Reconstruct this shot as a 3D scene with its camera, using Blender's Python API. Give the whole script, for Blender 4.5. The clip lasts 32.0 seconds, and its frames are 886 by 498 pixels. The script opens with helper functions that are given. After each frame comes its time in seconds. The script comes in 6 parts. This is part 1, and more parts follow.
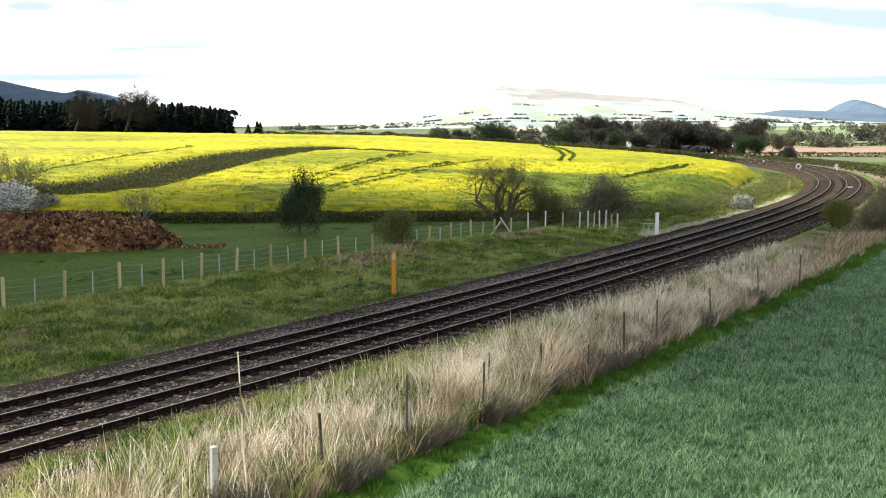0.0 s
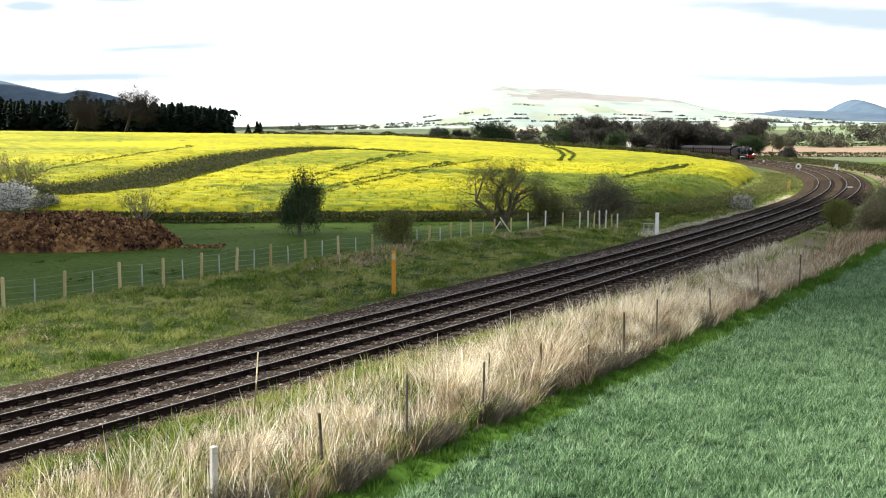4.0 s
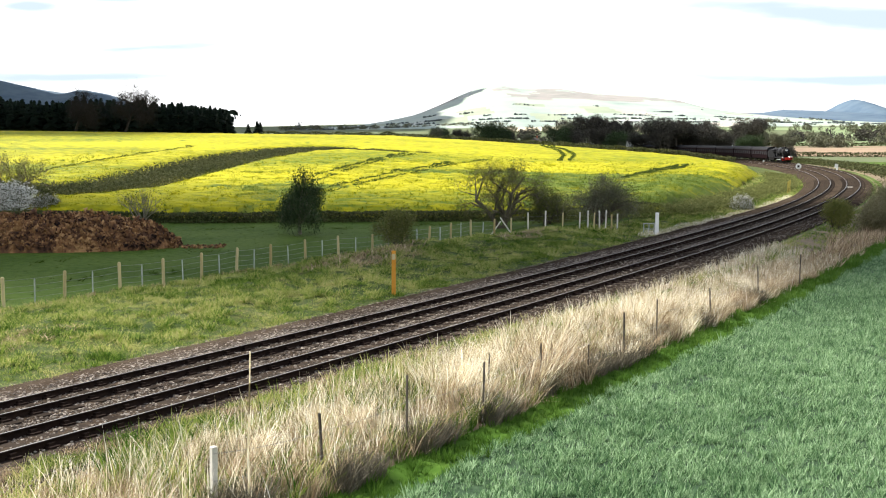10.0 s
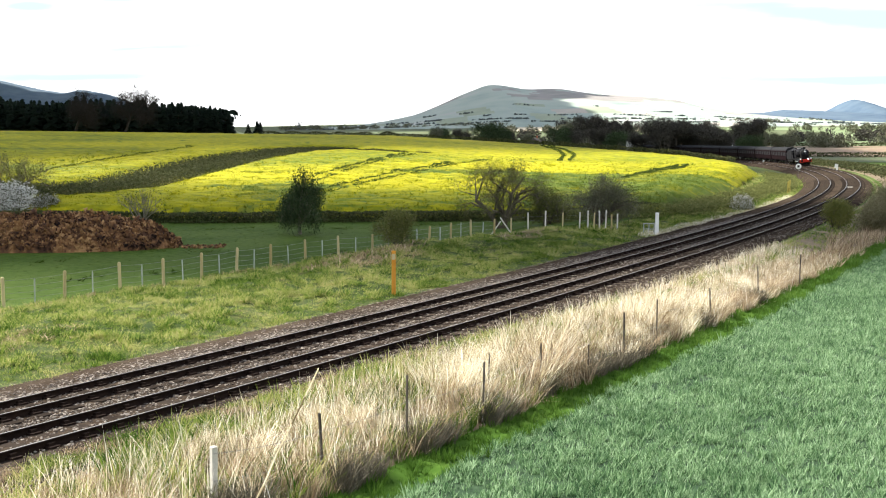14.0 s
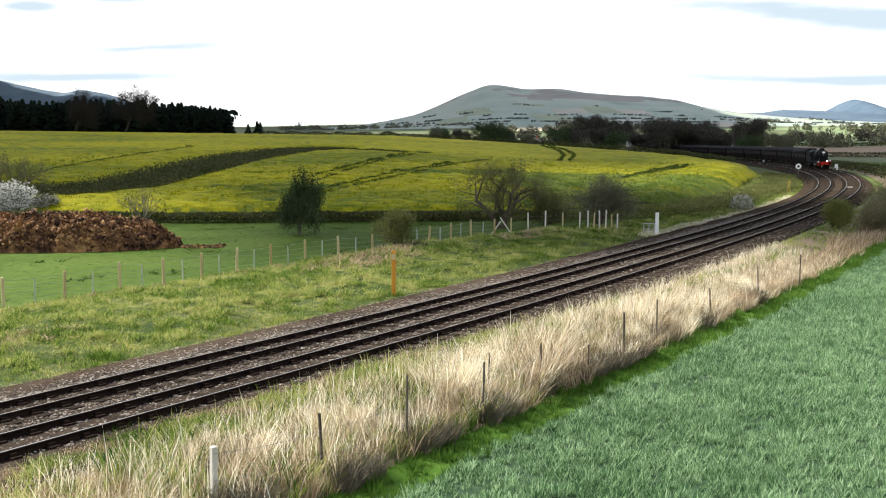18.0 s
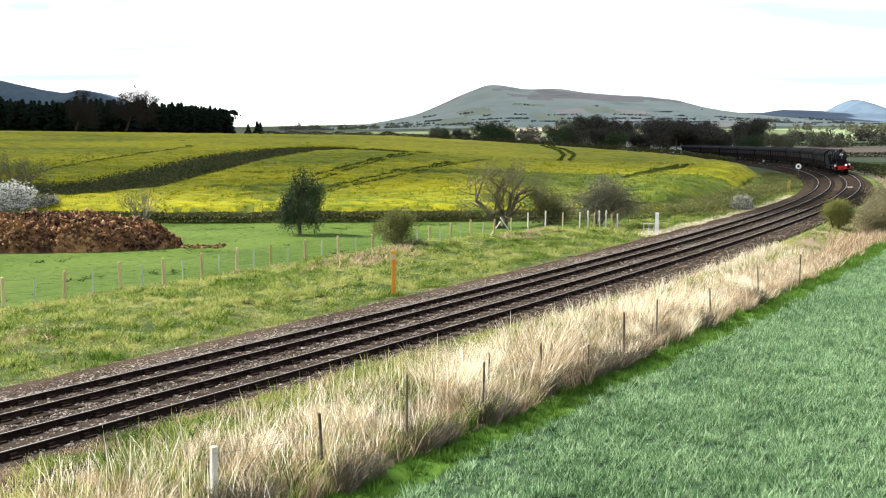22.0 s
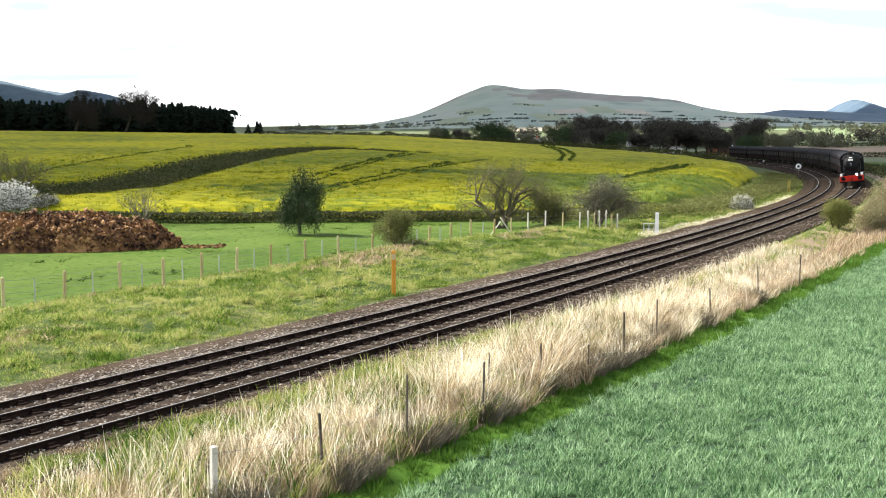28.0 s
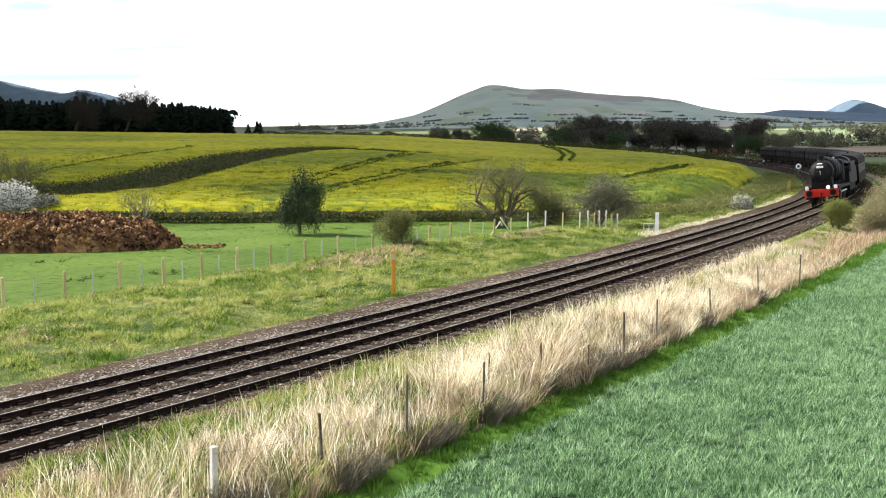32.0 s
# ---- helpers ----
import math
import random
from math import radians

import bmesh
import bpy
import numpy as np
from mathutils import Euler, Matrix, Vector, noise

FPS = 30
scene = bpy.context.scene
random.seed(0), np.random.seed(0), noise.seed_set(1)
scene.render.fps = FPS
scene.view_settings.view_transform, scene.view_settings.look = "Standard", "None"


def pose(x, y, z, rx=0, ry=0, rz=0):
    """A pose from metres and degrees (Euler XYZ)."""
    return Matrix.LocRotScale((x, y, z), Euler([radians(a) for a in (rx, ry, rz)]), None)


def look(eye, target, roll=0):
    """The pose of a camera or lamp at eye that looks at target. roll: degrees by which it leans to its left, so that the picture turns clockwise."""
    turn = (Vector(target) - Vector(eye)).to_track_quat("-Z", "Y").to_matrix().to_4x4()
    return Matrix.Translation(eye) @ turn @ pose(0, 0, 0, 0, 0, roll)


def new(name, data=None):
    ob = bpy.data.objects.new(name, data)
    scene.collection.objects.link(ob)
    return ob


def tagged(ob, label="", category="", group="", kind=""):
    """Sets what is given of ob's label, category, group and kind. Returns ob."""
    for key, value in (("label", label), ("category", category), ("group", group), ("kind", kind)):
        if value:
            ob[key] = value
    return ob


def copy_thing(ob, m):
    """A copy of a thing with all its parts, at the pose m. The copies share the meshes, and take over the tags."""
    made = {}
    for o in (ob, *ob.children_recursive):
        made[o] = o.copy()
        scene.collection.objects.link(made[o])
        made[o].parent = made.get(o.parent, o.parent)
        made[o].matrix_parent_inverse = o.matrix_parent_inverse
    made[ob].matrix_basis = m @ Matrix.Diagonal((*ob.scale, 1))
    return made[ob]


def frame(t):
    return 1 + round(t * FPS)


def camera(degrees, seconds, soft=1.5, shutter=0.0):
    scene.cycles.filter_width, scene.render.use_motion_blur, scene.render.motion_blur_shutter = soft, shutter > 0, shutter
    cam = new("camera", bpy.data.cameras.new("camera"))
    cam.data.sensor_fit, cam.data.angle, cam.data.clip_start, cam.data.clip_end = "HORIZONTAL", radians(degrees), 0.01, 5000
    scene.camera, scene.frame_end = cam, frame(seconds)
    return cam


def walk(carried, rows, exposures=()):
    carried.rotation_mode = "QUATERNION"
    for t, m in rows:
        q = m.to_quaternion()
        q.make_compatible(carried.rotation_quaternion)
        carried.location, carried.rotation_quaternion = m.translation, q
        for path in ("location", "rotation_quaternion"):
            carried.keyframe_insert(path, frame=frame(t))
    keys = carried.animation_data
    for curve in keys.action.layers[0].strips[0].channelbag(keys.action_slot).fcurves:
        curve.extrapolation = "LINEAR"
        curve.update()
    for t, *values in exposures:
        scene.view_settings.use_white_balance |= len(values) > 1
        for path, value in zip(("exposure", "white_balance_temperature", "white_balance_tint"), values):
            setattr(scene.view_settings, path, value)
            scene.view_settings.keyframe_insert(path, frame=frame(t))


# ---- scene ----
# The camera stands still on high ground beside the line.
cam = camera(47.54, 32.0, soft=1.1)
EYE = (0.0, 0.0, 5.18)
view = look(EYE, (0.0, 9.9422, 4.107), 0.31)
walk(cam, [(0.0, view), (32.0, view)],
     exposures=[(0.0, 1.53), (1.0, 1.65), (2.0, 1.59), (3.0, 1.52), (6.0, 1.29), (7.0, 1.27), (9.0, 1.61), (11.0, 1.45), (13.0, 1.47), (14.0, 1.67), (15.5, 1.55), (17.5, 1.40), (21.0, 1.64), (23.0, 1.72), (28.0, 1.74), (32.0, 1.66)])

# World: a broken bright cloud deck over a clear sky, sun high on the west side.
SUN_AZ, SUN_EL = radians(-62), radians(42)
world = bpy.data.worlds.new("sky")
scene.world = world
world.use_nodes = True
wt = world.node_tree
wt.nodes.clear()
sky = wt.nodes.new("ShaderNodeTexSky")
sky.sky_type, sky.sun_disc = "NISHITA", False
sky.sun_elevation, sky.sun_rotation = SUN_EL, SUN_AZ


def sky_math(op, *values):
    """A maths node in the sky; values are sockets or numbers."""
    n = wt.nodes.new("ShaderNodeMath")
    n.operation = op
    for k, v in enumerate(values):
        if isinstance(v, (int, float)):
            n.inputs[k].default_value = v
        else:
            wt.links.new(v, n.inputs[k])
    return n.outputs[0]


def sky_step(value, low, high, start, end):
    n = wt.nodes.new("ShaderNodeMapRange")
    n.interpolation_type = "SMOOTHSTEP"
    for k, v in zip(("From Min", "From Max", "To Min", "To Max"), (low, high, start, end)):
        n.inputs[k].default_value = v
    wt.links.new(value, n.inputs["Value"])
    return n.outputs["Result"]


geo = wt.nodes.new("ShaderNodeTexCoord")
stretch = wt.nodes.new("ShaderNodeMapping")
stretch.inputs["Scale"].default_value = (2.4, 2.4, 15.0)
puffs = wt.nodes.new("ShaderNodeTexNoise")
puffs.inputs["Scale"].default_value, puffs.inputs["Detail"].default_value = 2.2, 6.0
wt.links.new(geo.outputs["Generated"], stretch.inputs["Vector"])
wt.links.new(stretch.outputs["Vector"], puffs.inputs["Vector"])
split = wt.nodes.new("ShaderNodeSeparateXYZ")
wt.links.new(geo.outputs["Generated"], split.inputs[0])
bearing = sky_math("DIVIDE", split.outputs[0], split.outputs[1])
height = sky_math("DIVIDE", split.outputs[2], split.outputs[1])
ragged = sky_math("MULTIPLY", sky_math("SUBTRACT", puffs.outputs["Fac"], 0.5), 3.2)
# long blue-grey gaps low in the cloud deck: bearing, height, half-length, half-depth, lean
breaks = None
for az, el, wide, deep, lean in ((0.36, 0.061, 0.17, 0.0075, -0.02), (0.40, 0.121, 0.15, 0.013, -0.06), (-0.36, 0.060, 0.13, 0.006, 0.02), (-0.405, 0.1275, 0.03, 0.006, 0.0),
                                 (-0.311, 0.137, 0.045, 0.006, 0.0), (-0.30, 0.088, 0.12, 0.006, 0.05)):
    dx = sky_math("DIVIDE", sky_math("SUBTRACT", bearing, az), wide)
    dy = sky_math("DIVIDE", sky_math("SUBTRACT", sky_math("SUBTRACT", height, el), sky_math("MULTIPLY", sky_math("SUBTRACT", bearing, az), lean)), deep)
    far_off = sky_math("ADD", sky_math("SQRT", sky_math("ADD", sky_math("MULTIPLY", dx, dx), sky_math("MULTIPLY", dy, dy))), ragged)
    gap = sky_step(far_off, 0.3, 1.3, 1.0, 0.0)
    breaks = gap if breaks is None else sky_math("MAXIMUM", breaks, gap)
low_cover = sky_math("SUBTRACT", 1.0, sky_math("MULTIPLY", breaks, 0.9))
high_cover = sky_step(puffs.outputs["Fac"], 0.44, 0.62, 0.12, 1.0)
climb = sky_step(split.outputs[2], 0.18, 0.5, 0.0, 1.0)
cover = sky_math("ADD", sky_math("MULTIPLY", low_cover, sky_math("SUBTRACT", 1.0, climb)), sky_math("MULTIPLY", high_cover, climb))
mixer = wt.nodes.new("ShaderNodeMix")
mixer.data_type = "RGBA"
mixer.inputs["B"].default_value = (11.0, 11.1, 11.2, 1)
back = wt.nodes.new("ShaderNodeBackground")
back.inputs["Strength"].default_value = 0.05
out = wt.nodes.new("ShaderNodeOutputWorld")
wt.links.new(cover, mixer.inputs["Factor"])
lift = wt.nodes.new("ShaderNodeVectorMath")
lift.operation = "MULTIPLY"
lift.inputs[1].default_value = (0.95, 1.2, 1.5)
wt.links.new(sky.outputs["Color"], lift.inputs[0])
hazy = wt.nodes.new("ShaderNodeMix")
hazy.data_type = "RGBA"
hazy.inputs["A"].default_value = (4.8, 5.9, 6.8, 1)
wt.links.new(climb, hazy.inputs["Factor"])
wt.links.new(lift.outputs["Vector"], hazy.inputs["B"])
wt.links.new(hazy.outputs["Result"], mixer.inputs["A"])
wt.links.new(mixer.outputs["Result"], back.inputs["Color"])
wt.links.new(back.outputs["Background"], out.inputs["Surface"])

sun = new("sun", bpy.data.lights.new("sun", "SUN"))
sun.data.energy, sun.data.angle, sun.data.color = 5.0, radians(0.6), (1.0, 0.95, 0.86)
sun_way = Vector((math.sin(SUN_AZ) * math.cos(SUN_EL), math.cos(SUN_AZ) * math.cos(SUN_EL), math.sin(SUN_EL)))
sun.matrix_world = look(sun_way * 200, (0, 0, 0))


# Drifting cloud shapes added out of view; they block the sun to shade fields.
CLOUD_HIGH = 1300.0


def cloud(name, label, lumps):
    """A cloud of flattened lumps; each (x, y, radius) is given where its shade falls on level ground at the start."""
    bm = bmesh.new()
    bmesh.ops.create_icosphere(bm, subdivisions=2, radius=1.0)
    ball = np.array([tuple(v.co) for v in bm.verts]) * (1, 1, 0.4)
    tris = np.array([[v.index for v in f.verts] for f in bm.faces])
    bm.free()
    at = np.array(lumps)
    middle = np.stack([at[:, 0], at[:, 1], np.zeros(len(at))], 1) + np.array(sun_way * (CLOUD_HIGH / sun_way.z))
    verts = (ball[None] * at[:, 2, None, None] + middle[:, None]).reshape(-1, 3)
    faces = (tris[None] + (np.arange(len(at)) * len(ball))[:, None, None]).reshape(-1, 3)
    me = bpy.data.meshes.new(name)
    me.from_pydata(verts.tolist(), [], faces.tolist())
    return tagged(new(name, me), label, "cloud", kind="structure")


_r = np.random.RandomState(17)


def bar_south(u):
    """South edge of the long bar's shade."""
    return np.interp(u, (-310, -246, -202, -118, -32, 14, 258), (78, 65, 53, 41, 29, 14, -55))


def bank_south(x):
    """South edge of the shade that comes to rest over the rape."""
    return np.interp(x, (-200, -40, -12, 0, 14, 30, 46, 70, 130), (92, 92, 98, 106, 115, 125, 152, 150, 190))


# Lumps are laid out so the unseen clouds' shade has these edges.
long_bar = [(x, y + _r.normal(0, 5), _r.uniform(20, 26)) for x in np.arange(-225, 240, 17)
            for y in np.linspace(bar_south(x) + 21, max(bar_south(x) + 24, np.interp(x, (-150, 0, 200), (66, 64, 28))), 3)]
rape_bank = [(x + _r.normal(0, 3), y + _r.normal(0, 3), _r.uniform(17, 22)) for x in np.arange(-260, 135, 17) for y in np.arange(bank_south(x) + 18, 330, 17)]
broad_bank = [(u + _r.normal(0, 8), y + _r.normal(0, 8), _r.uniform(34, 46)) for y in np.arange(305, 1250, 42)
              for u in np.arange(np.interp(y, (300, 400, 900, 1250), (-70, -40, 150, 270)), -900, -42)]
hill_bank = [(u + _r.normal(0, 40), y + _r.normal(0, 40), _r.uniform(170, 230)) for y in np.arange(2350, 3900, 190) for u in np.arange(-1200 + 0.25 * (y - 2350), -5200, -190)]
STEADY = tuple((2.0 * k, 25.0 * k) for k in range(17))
SHADE_CLOUDS = [(cloud("cloud", "unseen long cloud bar added to shade the near fields", long_bar), STEADY),
          (cloud("cloud", "unseen ragged cloud added to shade the rape field", rape_bank), ((0.0, -360.0), (5.0, -300.0), (10.0, -200.0), (13.0, -110.0), (15.0, -50.0), (17.0, -14.0), (20.0, -2.0), (26.0, 2.0), (32.0, 5.0))),
          (cloud("cloud", "unseen broad cloud bank added to shade the far valley", broad_bank), STEADY),
          (cloud("cloud", "unseen great cloud bank added to shade the far hills", hill_bank), tuple((at, 8 * way) for at, way in STEADY))]


# ---- materials ----
def material(name, *colours, rough=0.8, metal=0.0, grain=3.0, patch=0.15, bump=0.3, island=0.0, per_object=0.0,
             spread=0.5, streak=None, spec=0.06, translucent=0.0):
    """A procedural surface: colours mixed by a fine and a coarse noise (cycles per metre), with relief of the fine one."""
    m = bpy.data.materials.new(name)
    m.use_nodes = True
    nt = m.node_tree
    b = nt.nodes["Principled BSDF"]
    b.inputs["Roughness"].default_value, b.inputs["Metallic"].default_value = rough, metal
    b.inputs["Specular IOR Level"].default_value = spec
    tc = nt.nodes.new("ShaderNodeTexCoord")
    where = tc.outputs["Object"]
    if streak:
        mp = nt.nodes.new("ShaderNodeMapping")
        mp.inputs["Scale"].default_value = streak
        nt.links.new(where, mp.inputs["Vector"])
        where = mp.outputs["Vector"]
    n1, n2 = nt.nodes.new("ShaderNodeTexNoise"), nt.nodes.new("ShaderNodeTexNoise")
    for n, sc in ((n1, grain), (n2, patch)):
        n.inputs["Scale"].default_value, n.inputs["Detail"].default_value = sc, 5.0
        nt.links.new(where, n.inputs["Vector"])
    total = nt.nodes.new("ShaderNodeMath")
    total.operation = "ADD"
    nt.links.new(n1.outputs["Fac"], total.inputs[0])
    nt.links.new(n2.outputs["Fac"], total.inputs[1])
    last = total.outputs[0]
    for amount, kind, socket in ((island, "ShaderNodeNewGeometry", "Random Per Island"), (per_object, "ShaderNodeObjectInfo", "Random")):
        if amount:
            src = nt.nodes.new(kind)
            mad = nt.nodes.new("ShaderNodeMath")
            mad.operation = "MULTIPLY_ADD"
            mad.inputs[1].default_value = amount
            nt.links.new(src.outputs[socket], mad.inputs[0])
            nt.links.new(last, mad.inputs[2])
            last = mad.outputs[0]
    rng = nt.nodes.new("ShaderNodeMapRange")
    mid = 1.0 + (island + per_object) / 2
    rng.inputs["From Min"].default_value, rng.inputs["From Max"].default_value = mid - spread * (1 + island + per_object) * 0.6, mid + spread * (1 + island + per_object) * 0.6
    nt.links.new(last, rng.inputs["Value"])
    ramp = nt.nodes.new("ShaderNodeValToRGB")
    el = ramp.color_ramp.elements
    cols = [c if len(c) == 4 else (*c, 1) for c in colours]
    if len(cols) == 1:
        cols = [tuple(0.8 * v for v in cols[0][:3]) + (1,), tuple(min(1, 1.18 * v) for v in cols[0][:3]) + (1,)]
    el[0].color, el[1].color = cols[0], cols[-1]
    for i, c in enumerate(cols[1:-1], 1):
        el.new(i / (len(cols) - 1)).color = c
    nt.links.new(rng.outputs["Result"], ramp.inputs["Fac"])
    nt.links.new(ramp.outputs["Color"], b.inputs["Base Color"])
    if bump:
        bp = nt.nodes.new("ShaderNodeBump")
        bp.inputs["Strength"].default_value, bp.inputs["Distance"].default_value = bump, 0.3 / grain
        nt.links.new(n1.outputs["Fac"], bp.inputs["Height"])
        nt.links.new(bp.outputs["Normal"], b.inputs["Normal"])
    if translucent:
        tr, mx = nt.nodes.new("ShaderNodeBsdfTranslucent"), nt.nodes.new("ShaderNodeMixShader")
        mx.inputs["Fac"].default_value = translucent
        nt.links.new(ramp.outputs["Color"], tr.inputs["Color"])
        nt.links.new(b.outputs["BSDF"], mx.inputs[1])
        nt.links.new(tr.outputs["BSDF"], mx.inputs[2])
        nt.links.new(mx.outputs["Shader"], nt.nodes["Material Output"].inputs["Surface"])
    return m


M_PASTURE = material("pasture", (0.03, 0.058, 0.008), (0.051, 0.085, 0.013), (0.078, 0.112, 0.023), grain=2.5, patch=0.12, bump=0.5, spec=0.03)
# Ground under the bank's tussocks, darkened so the gaps look shaded.
M_ROUGH = material("gap_shade_grass", (0.018, 0.034, 0.007), (0.042, 0.06, 0.014), (0.1, 0.095, 0.035), grain=3.0, patch=0.25, bump=0.8)
M_BLADE = material("bank_grass", (0.028, 0.07, 0.008), (0.11, 0.18, 0.024), (0.26, 0.31, 0.07), (0.43, 0.4, 0.17), grain=0.9, patch=0.3, island=0.6, spread=0.29, translucent=0.4, bump=0)
M_MARGIN = material("margin_grass", (0.03, 0.072, 0.009), (0.066, 0.14, 0.018), (0.13, 0.23, 0.04), grain=1.5, patch=0.3, island=0.8, translucent=0.3, bump=0)
M_STRAW = material("dry_grass", (0.15, 0.11, 0.055), (0.5, 0.43, 0.27), (0.78, 0.71, 0.54), (0.93, 0.89, 0.78), grain=1.2, patch=0.4, island=1.4, translucent=0.45, bump=0)
M_REED = material("withered_grass", (0.1, 0.07, 0.04), (0.33, 0.245, 0.15), (0.64, 0.52, 0.37), grain=1.2, patch=0.4, island=1.4, translucent=0.4, bump=0)
M_LEAFY = material("rape_in_bud", (0.06, 0.1, 0.018), (0.115, 0.155, 0.025), (0.25, 0.25, 0.02), grain=1.1, patch=0.2, bump=0.6, translucent=0.35)
M_THATCH = material("thatch", (0.09, 0.07, 0.045), (0.25, 0.19, 0.125), grain=5, patch=0.5, bump=0.8)
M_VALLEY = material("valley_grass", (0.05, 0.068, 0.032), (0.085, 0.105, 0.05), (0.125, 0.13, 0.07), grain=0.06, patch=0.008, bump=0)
M_SOIL = material("ploughed_soil", (0.15, 0.105, 0.07), (0.21, 0.15, 0.1), (0.26, 0.19, 0.13), grain=0.4, patch=0.01)
M_EARTH = material("crop_soil", (0.022, 0.045, 0.022), (0.045, 0.075, 0.04), grain=6, patch=0.4, bump=0.6)
M_WHEAT = material("wheat", (0.03, 0.08, 0.033), (0.135, 0.24, 0.105), (0.38, 0.52, 0.31), grain=2.0, patch=0.25, island=1.3, translucent=0.4, bump=0, rough=0.5)
M_RAPE = material("rape_flower", (0.06, 0.1, 0.01), (0.172, 0.178, 0.006), (0.27, 0.255, 0.006), (0.36, 0.325, 0.009), grain=1.3, patch=0.06, bump=1.0, streak=(0.5, 1.0, 1.0))
M_BLOOM = material("rape_bloom", (0.07, 0.12, 0.012), (0.23, 0.235, 0.01), (0.4, 0.365, 0.01), grain=0.5, patch=0.06, island=1.2, bump=0, translucent=0.2)
M_STEM = material("rape_stem", (0.04, 0.06, 0.014), (0.075, 0.1, 0.02), grain=2, patch=0.2, bump=0.4, translucent=0.2)
# Flat bed colour darkened in place of the shade stones cast on each other.
M_BALLAST = material("ballast", (0.018, 0.013, 0.009), (0.037, 0.028, 0.021), (0.064, 0.05, 0.038), grain=16, patch=0.5, bump=0.9, spec=0.0)
M_STONE = material("ballast_stone", (0.036, 0.029, 0.024), (0.092, 0.075, 0.062), (0.27, 0.235, 0.2), grain=5, patch=0.5, island=1.6, bump=0.2)
M_SLEEPER = material("sleeper", (0.014, 0.011, 0.009), (0.034, 0.027, 0.022), grain=6, patch=1.0, per_object=0.5, spec=0.0)
M_STEEL = material("rail_steel", (0.01, 0.007, 0.006), (0.026, 0.017, 0.013), rough=0.85, grain=8, patch=0.6, spec=0.02)
M_RUNNING = material("rail_head", (0.17, 0.16, 0.155), (0.27, 0.26, 0.25), rough=0.5, metal=1.0, grain=4, bump=0)
M_BLACK = material("engine_black", (0.008, 0.008, 0.009), (0.018, 0.018, 0.02), rough=0.55, grain=3, bump=0.04, spec=0.04)
M_SOOT = material("soot_black", (0.006, 0.006, 0.006), (0.016, 0.015, 0.014), rough=0.75, grain=5)
M_RED = material("buffer_red", (0.42, 0.02, 0.012), (0.55, 0.035, 0.02), rough=0.4, grain=5, bump=0.03)
M_MAROON = material("coach_maroon", (0.006, 0.0035, 0.004), (0.011, 0.005, 0.006), rough=0.6, grain=2, bump=0.02, spec=0.02)
M_ROOF = material("coach_roof", (0.012, 0.012, 0.013), (0.024, 0.024, 0.026), rough=0.8, grain=2, spec=0.02)
M_COAL = material("coal", (0.006, 0.006, 0.006), (0.02, 0.02, 0.022), rough=0.5, grain=7, bump=1.0)
M_WHITE = material("white_paint", (0.72, 0.72, 0.7), (0.82, 0.82, 0.8), rough=0.5, grain=6, bump=0.03)
M_ORANGE = material("orange_post", (0.5, 0.22, 0.03), (0.62, 0.3, 0.05), rough=0.6, grain=5)
M_YELLOW = material("faded_yellow", (0.3, 0.24, 0.05), (0.42, 0.34, 0.09), rough=0.7, grain=5)
M_WOOD = material("new_timber", (0.28, 0.22, 0.1), (0.5, 0.43, 0.25), grain=10, patch=1.0, per_object=0.8, streak=(1, 1, 0.15))
M_OLDWOOD = material("weathered_timber", (0.06, 0.05, 0.04), (0.16, 0.14, 0.115), grain=10, patch=1.0, per_object=0.5, streak=(1, 1, 0.15))
M_CONCRETE = material("concrete_post", (0.4, 0.38, 0.33), (0.58, 0.56, 0.5), grain=12, patch=1.5)
M_WIRE = material("wire", (0.2, 0.2, 0.2), (0.32, 0.32, 0.32), rough=0.45, metal=0.8, grain=4, bump=0)
M_GALV = material("galvanised", (0.35, 0.38, 0.38), (0.5, 0.52, 0.52), rough=0.45, metal=0.5, grain=6, bump=0)
M_BARK = material("bark", (0.05, 0.042, 0.032), (0.11, 0.095, 0.075), grain=8, patch=1.0, streak=(1, 1, 0.2), bump=0.8)
M_PALEBARK = material("pale_bark", (0.12, 0.11, 0.085), (0.22, 0.2, 0.16), grain=8, patch=1.0, bump=0.6)
M_TWIG = material("twigs", (0.08, 0.072, 0.05), (0.17, 0.15, 0.11), grain=2, patch=0.3, island=0.5, bump=0)
M_BUD = material("spring_buds", (0.065, 0.08, 0.022), (0.125, 0.135, 0.042), (0.2, 0.2, 0.08), grain=2, patch=0.3, island=0.9, translucent=0.25, bump=0)
M_EVERGREEN = material("evergreen_leaf", (0.014, 0.027, 0.011), (0.034, 0.055, 0.021), (0.066, 0.092, 0.04), grain=2, patch=0.4, island=0.9, bump=0, rough=0.5)
M_WILLOW = material("willow_leaf", (0.09, 0.11, 0.025), (0.16, 0.17, 0.045), (0.22, 0.21, 0.08), grain=2, patch=0.4, island=0.9, translucent=0.3, bump=0)
M_BLOSSOM = material("white_blossom", (0.55, 0.55, 0.5), (0.86, 0.86, 0.82), grain=2, patch=0.3, island=0.6, bump=0, translucent=0.2)
M_HEDGE = material("hedge", (0.026, 0.036, 0.014), (0.058, 0.066, 0.026), (0.105, 0.102, 0.046), grain=2, patch=0.25, island=0.8, bump=0, translucent=0.2)
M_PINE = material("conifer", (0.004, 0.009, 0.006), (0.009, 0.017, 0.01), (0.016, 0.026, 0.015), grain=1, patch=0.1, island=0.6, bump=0)
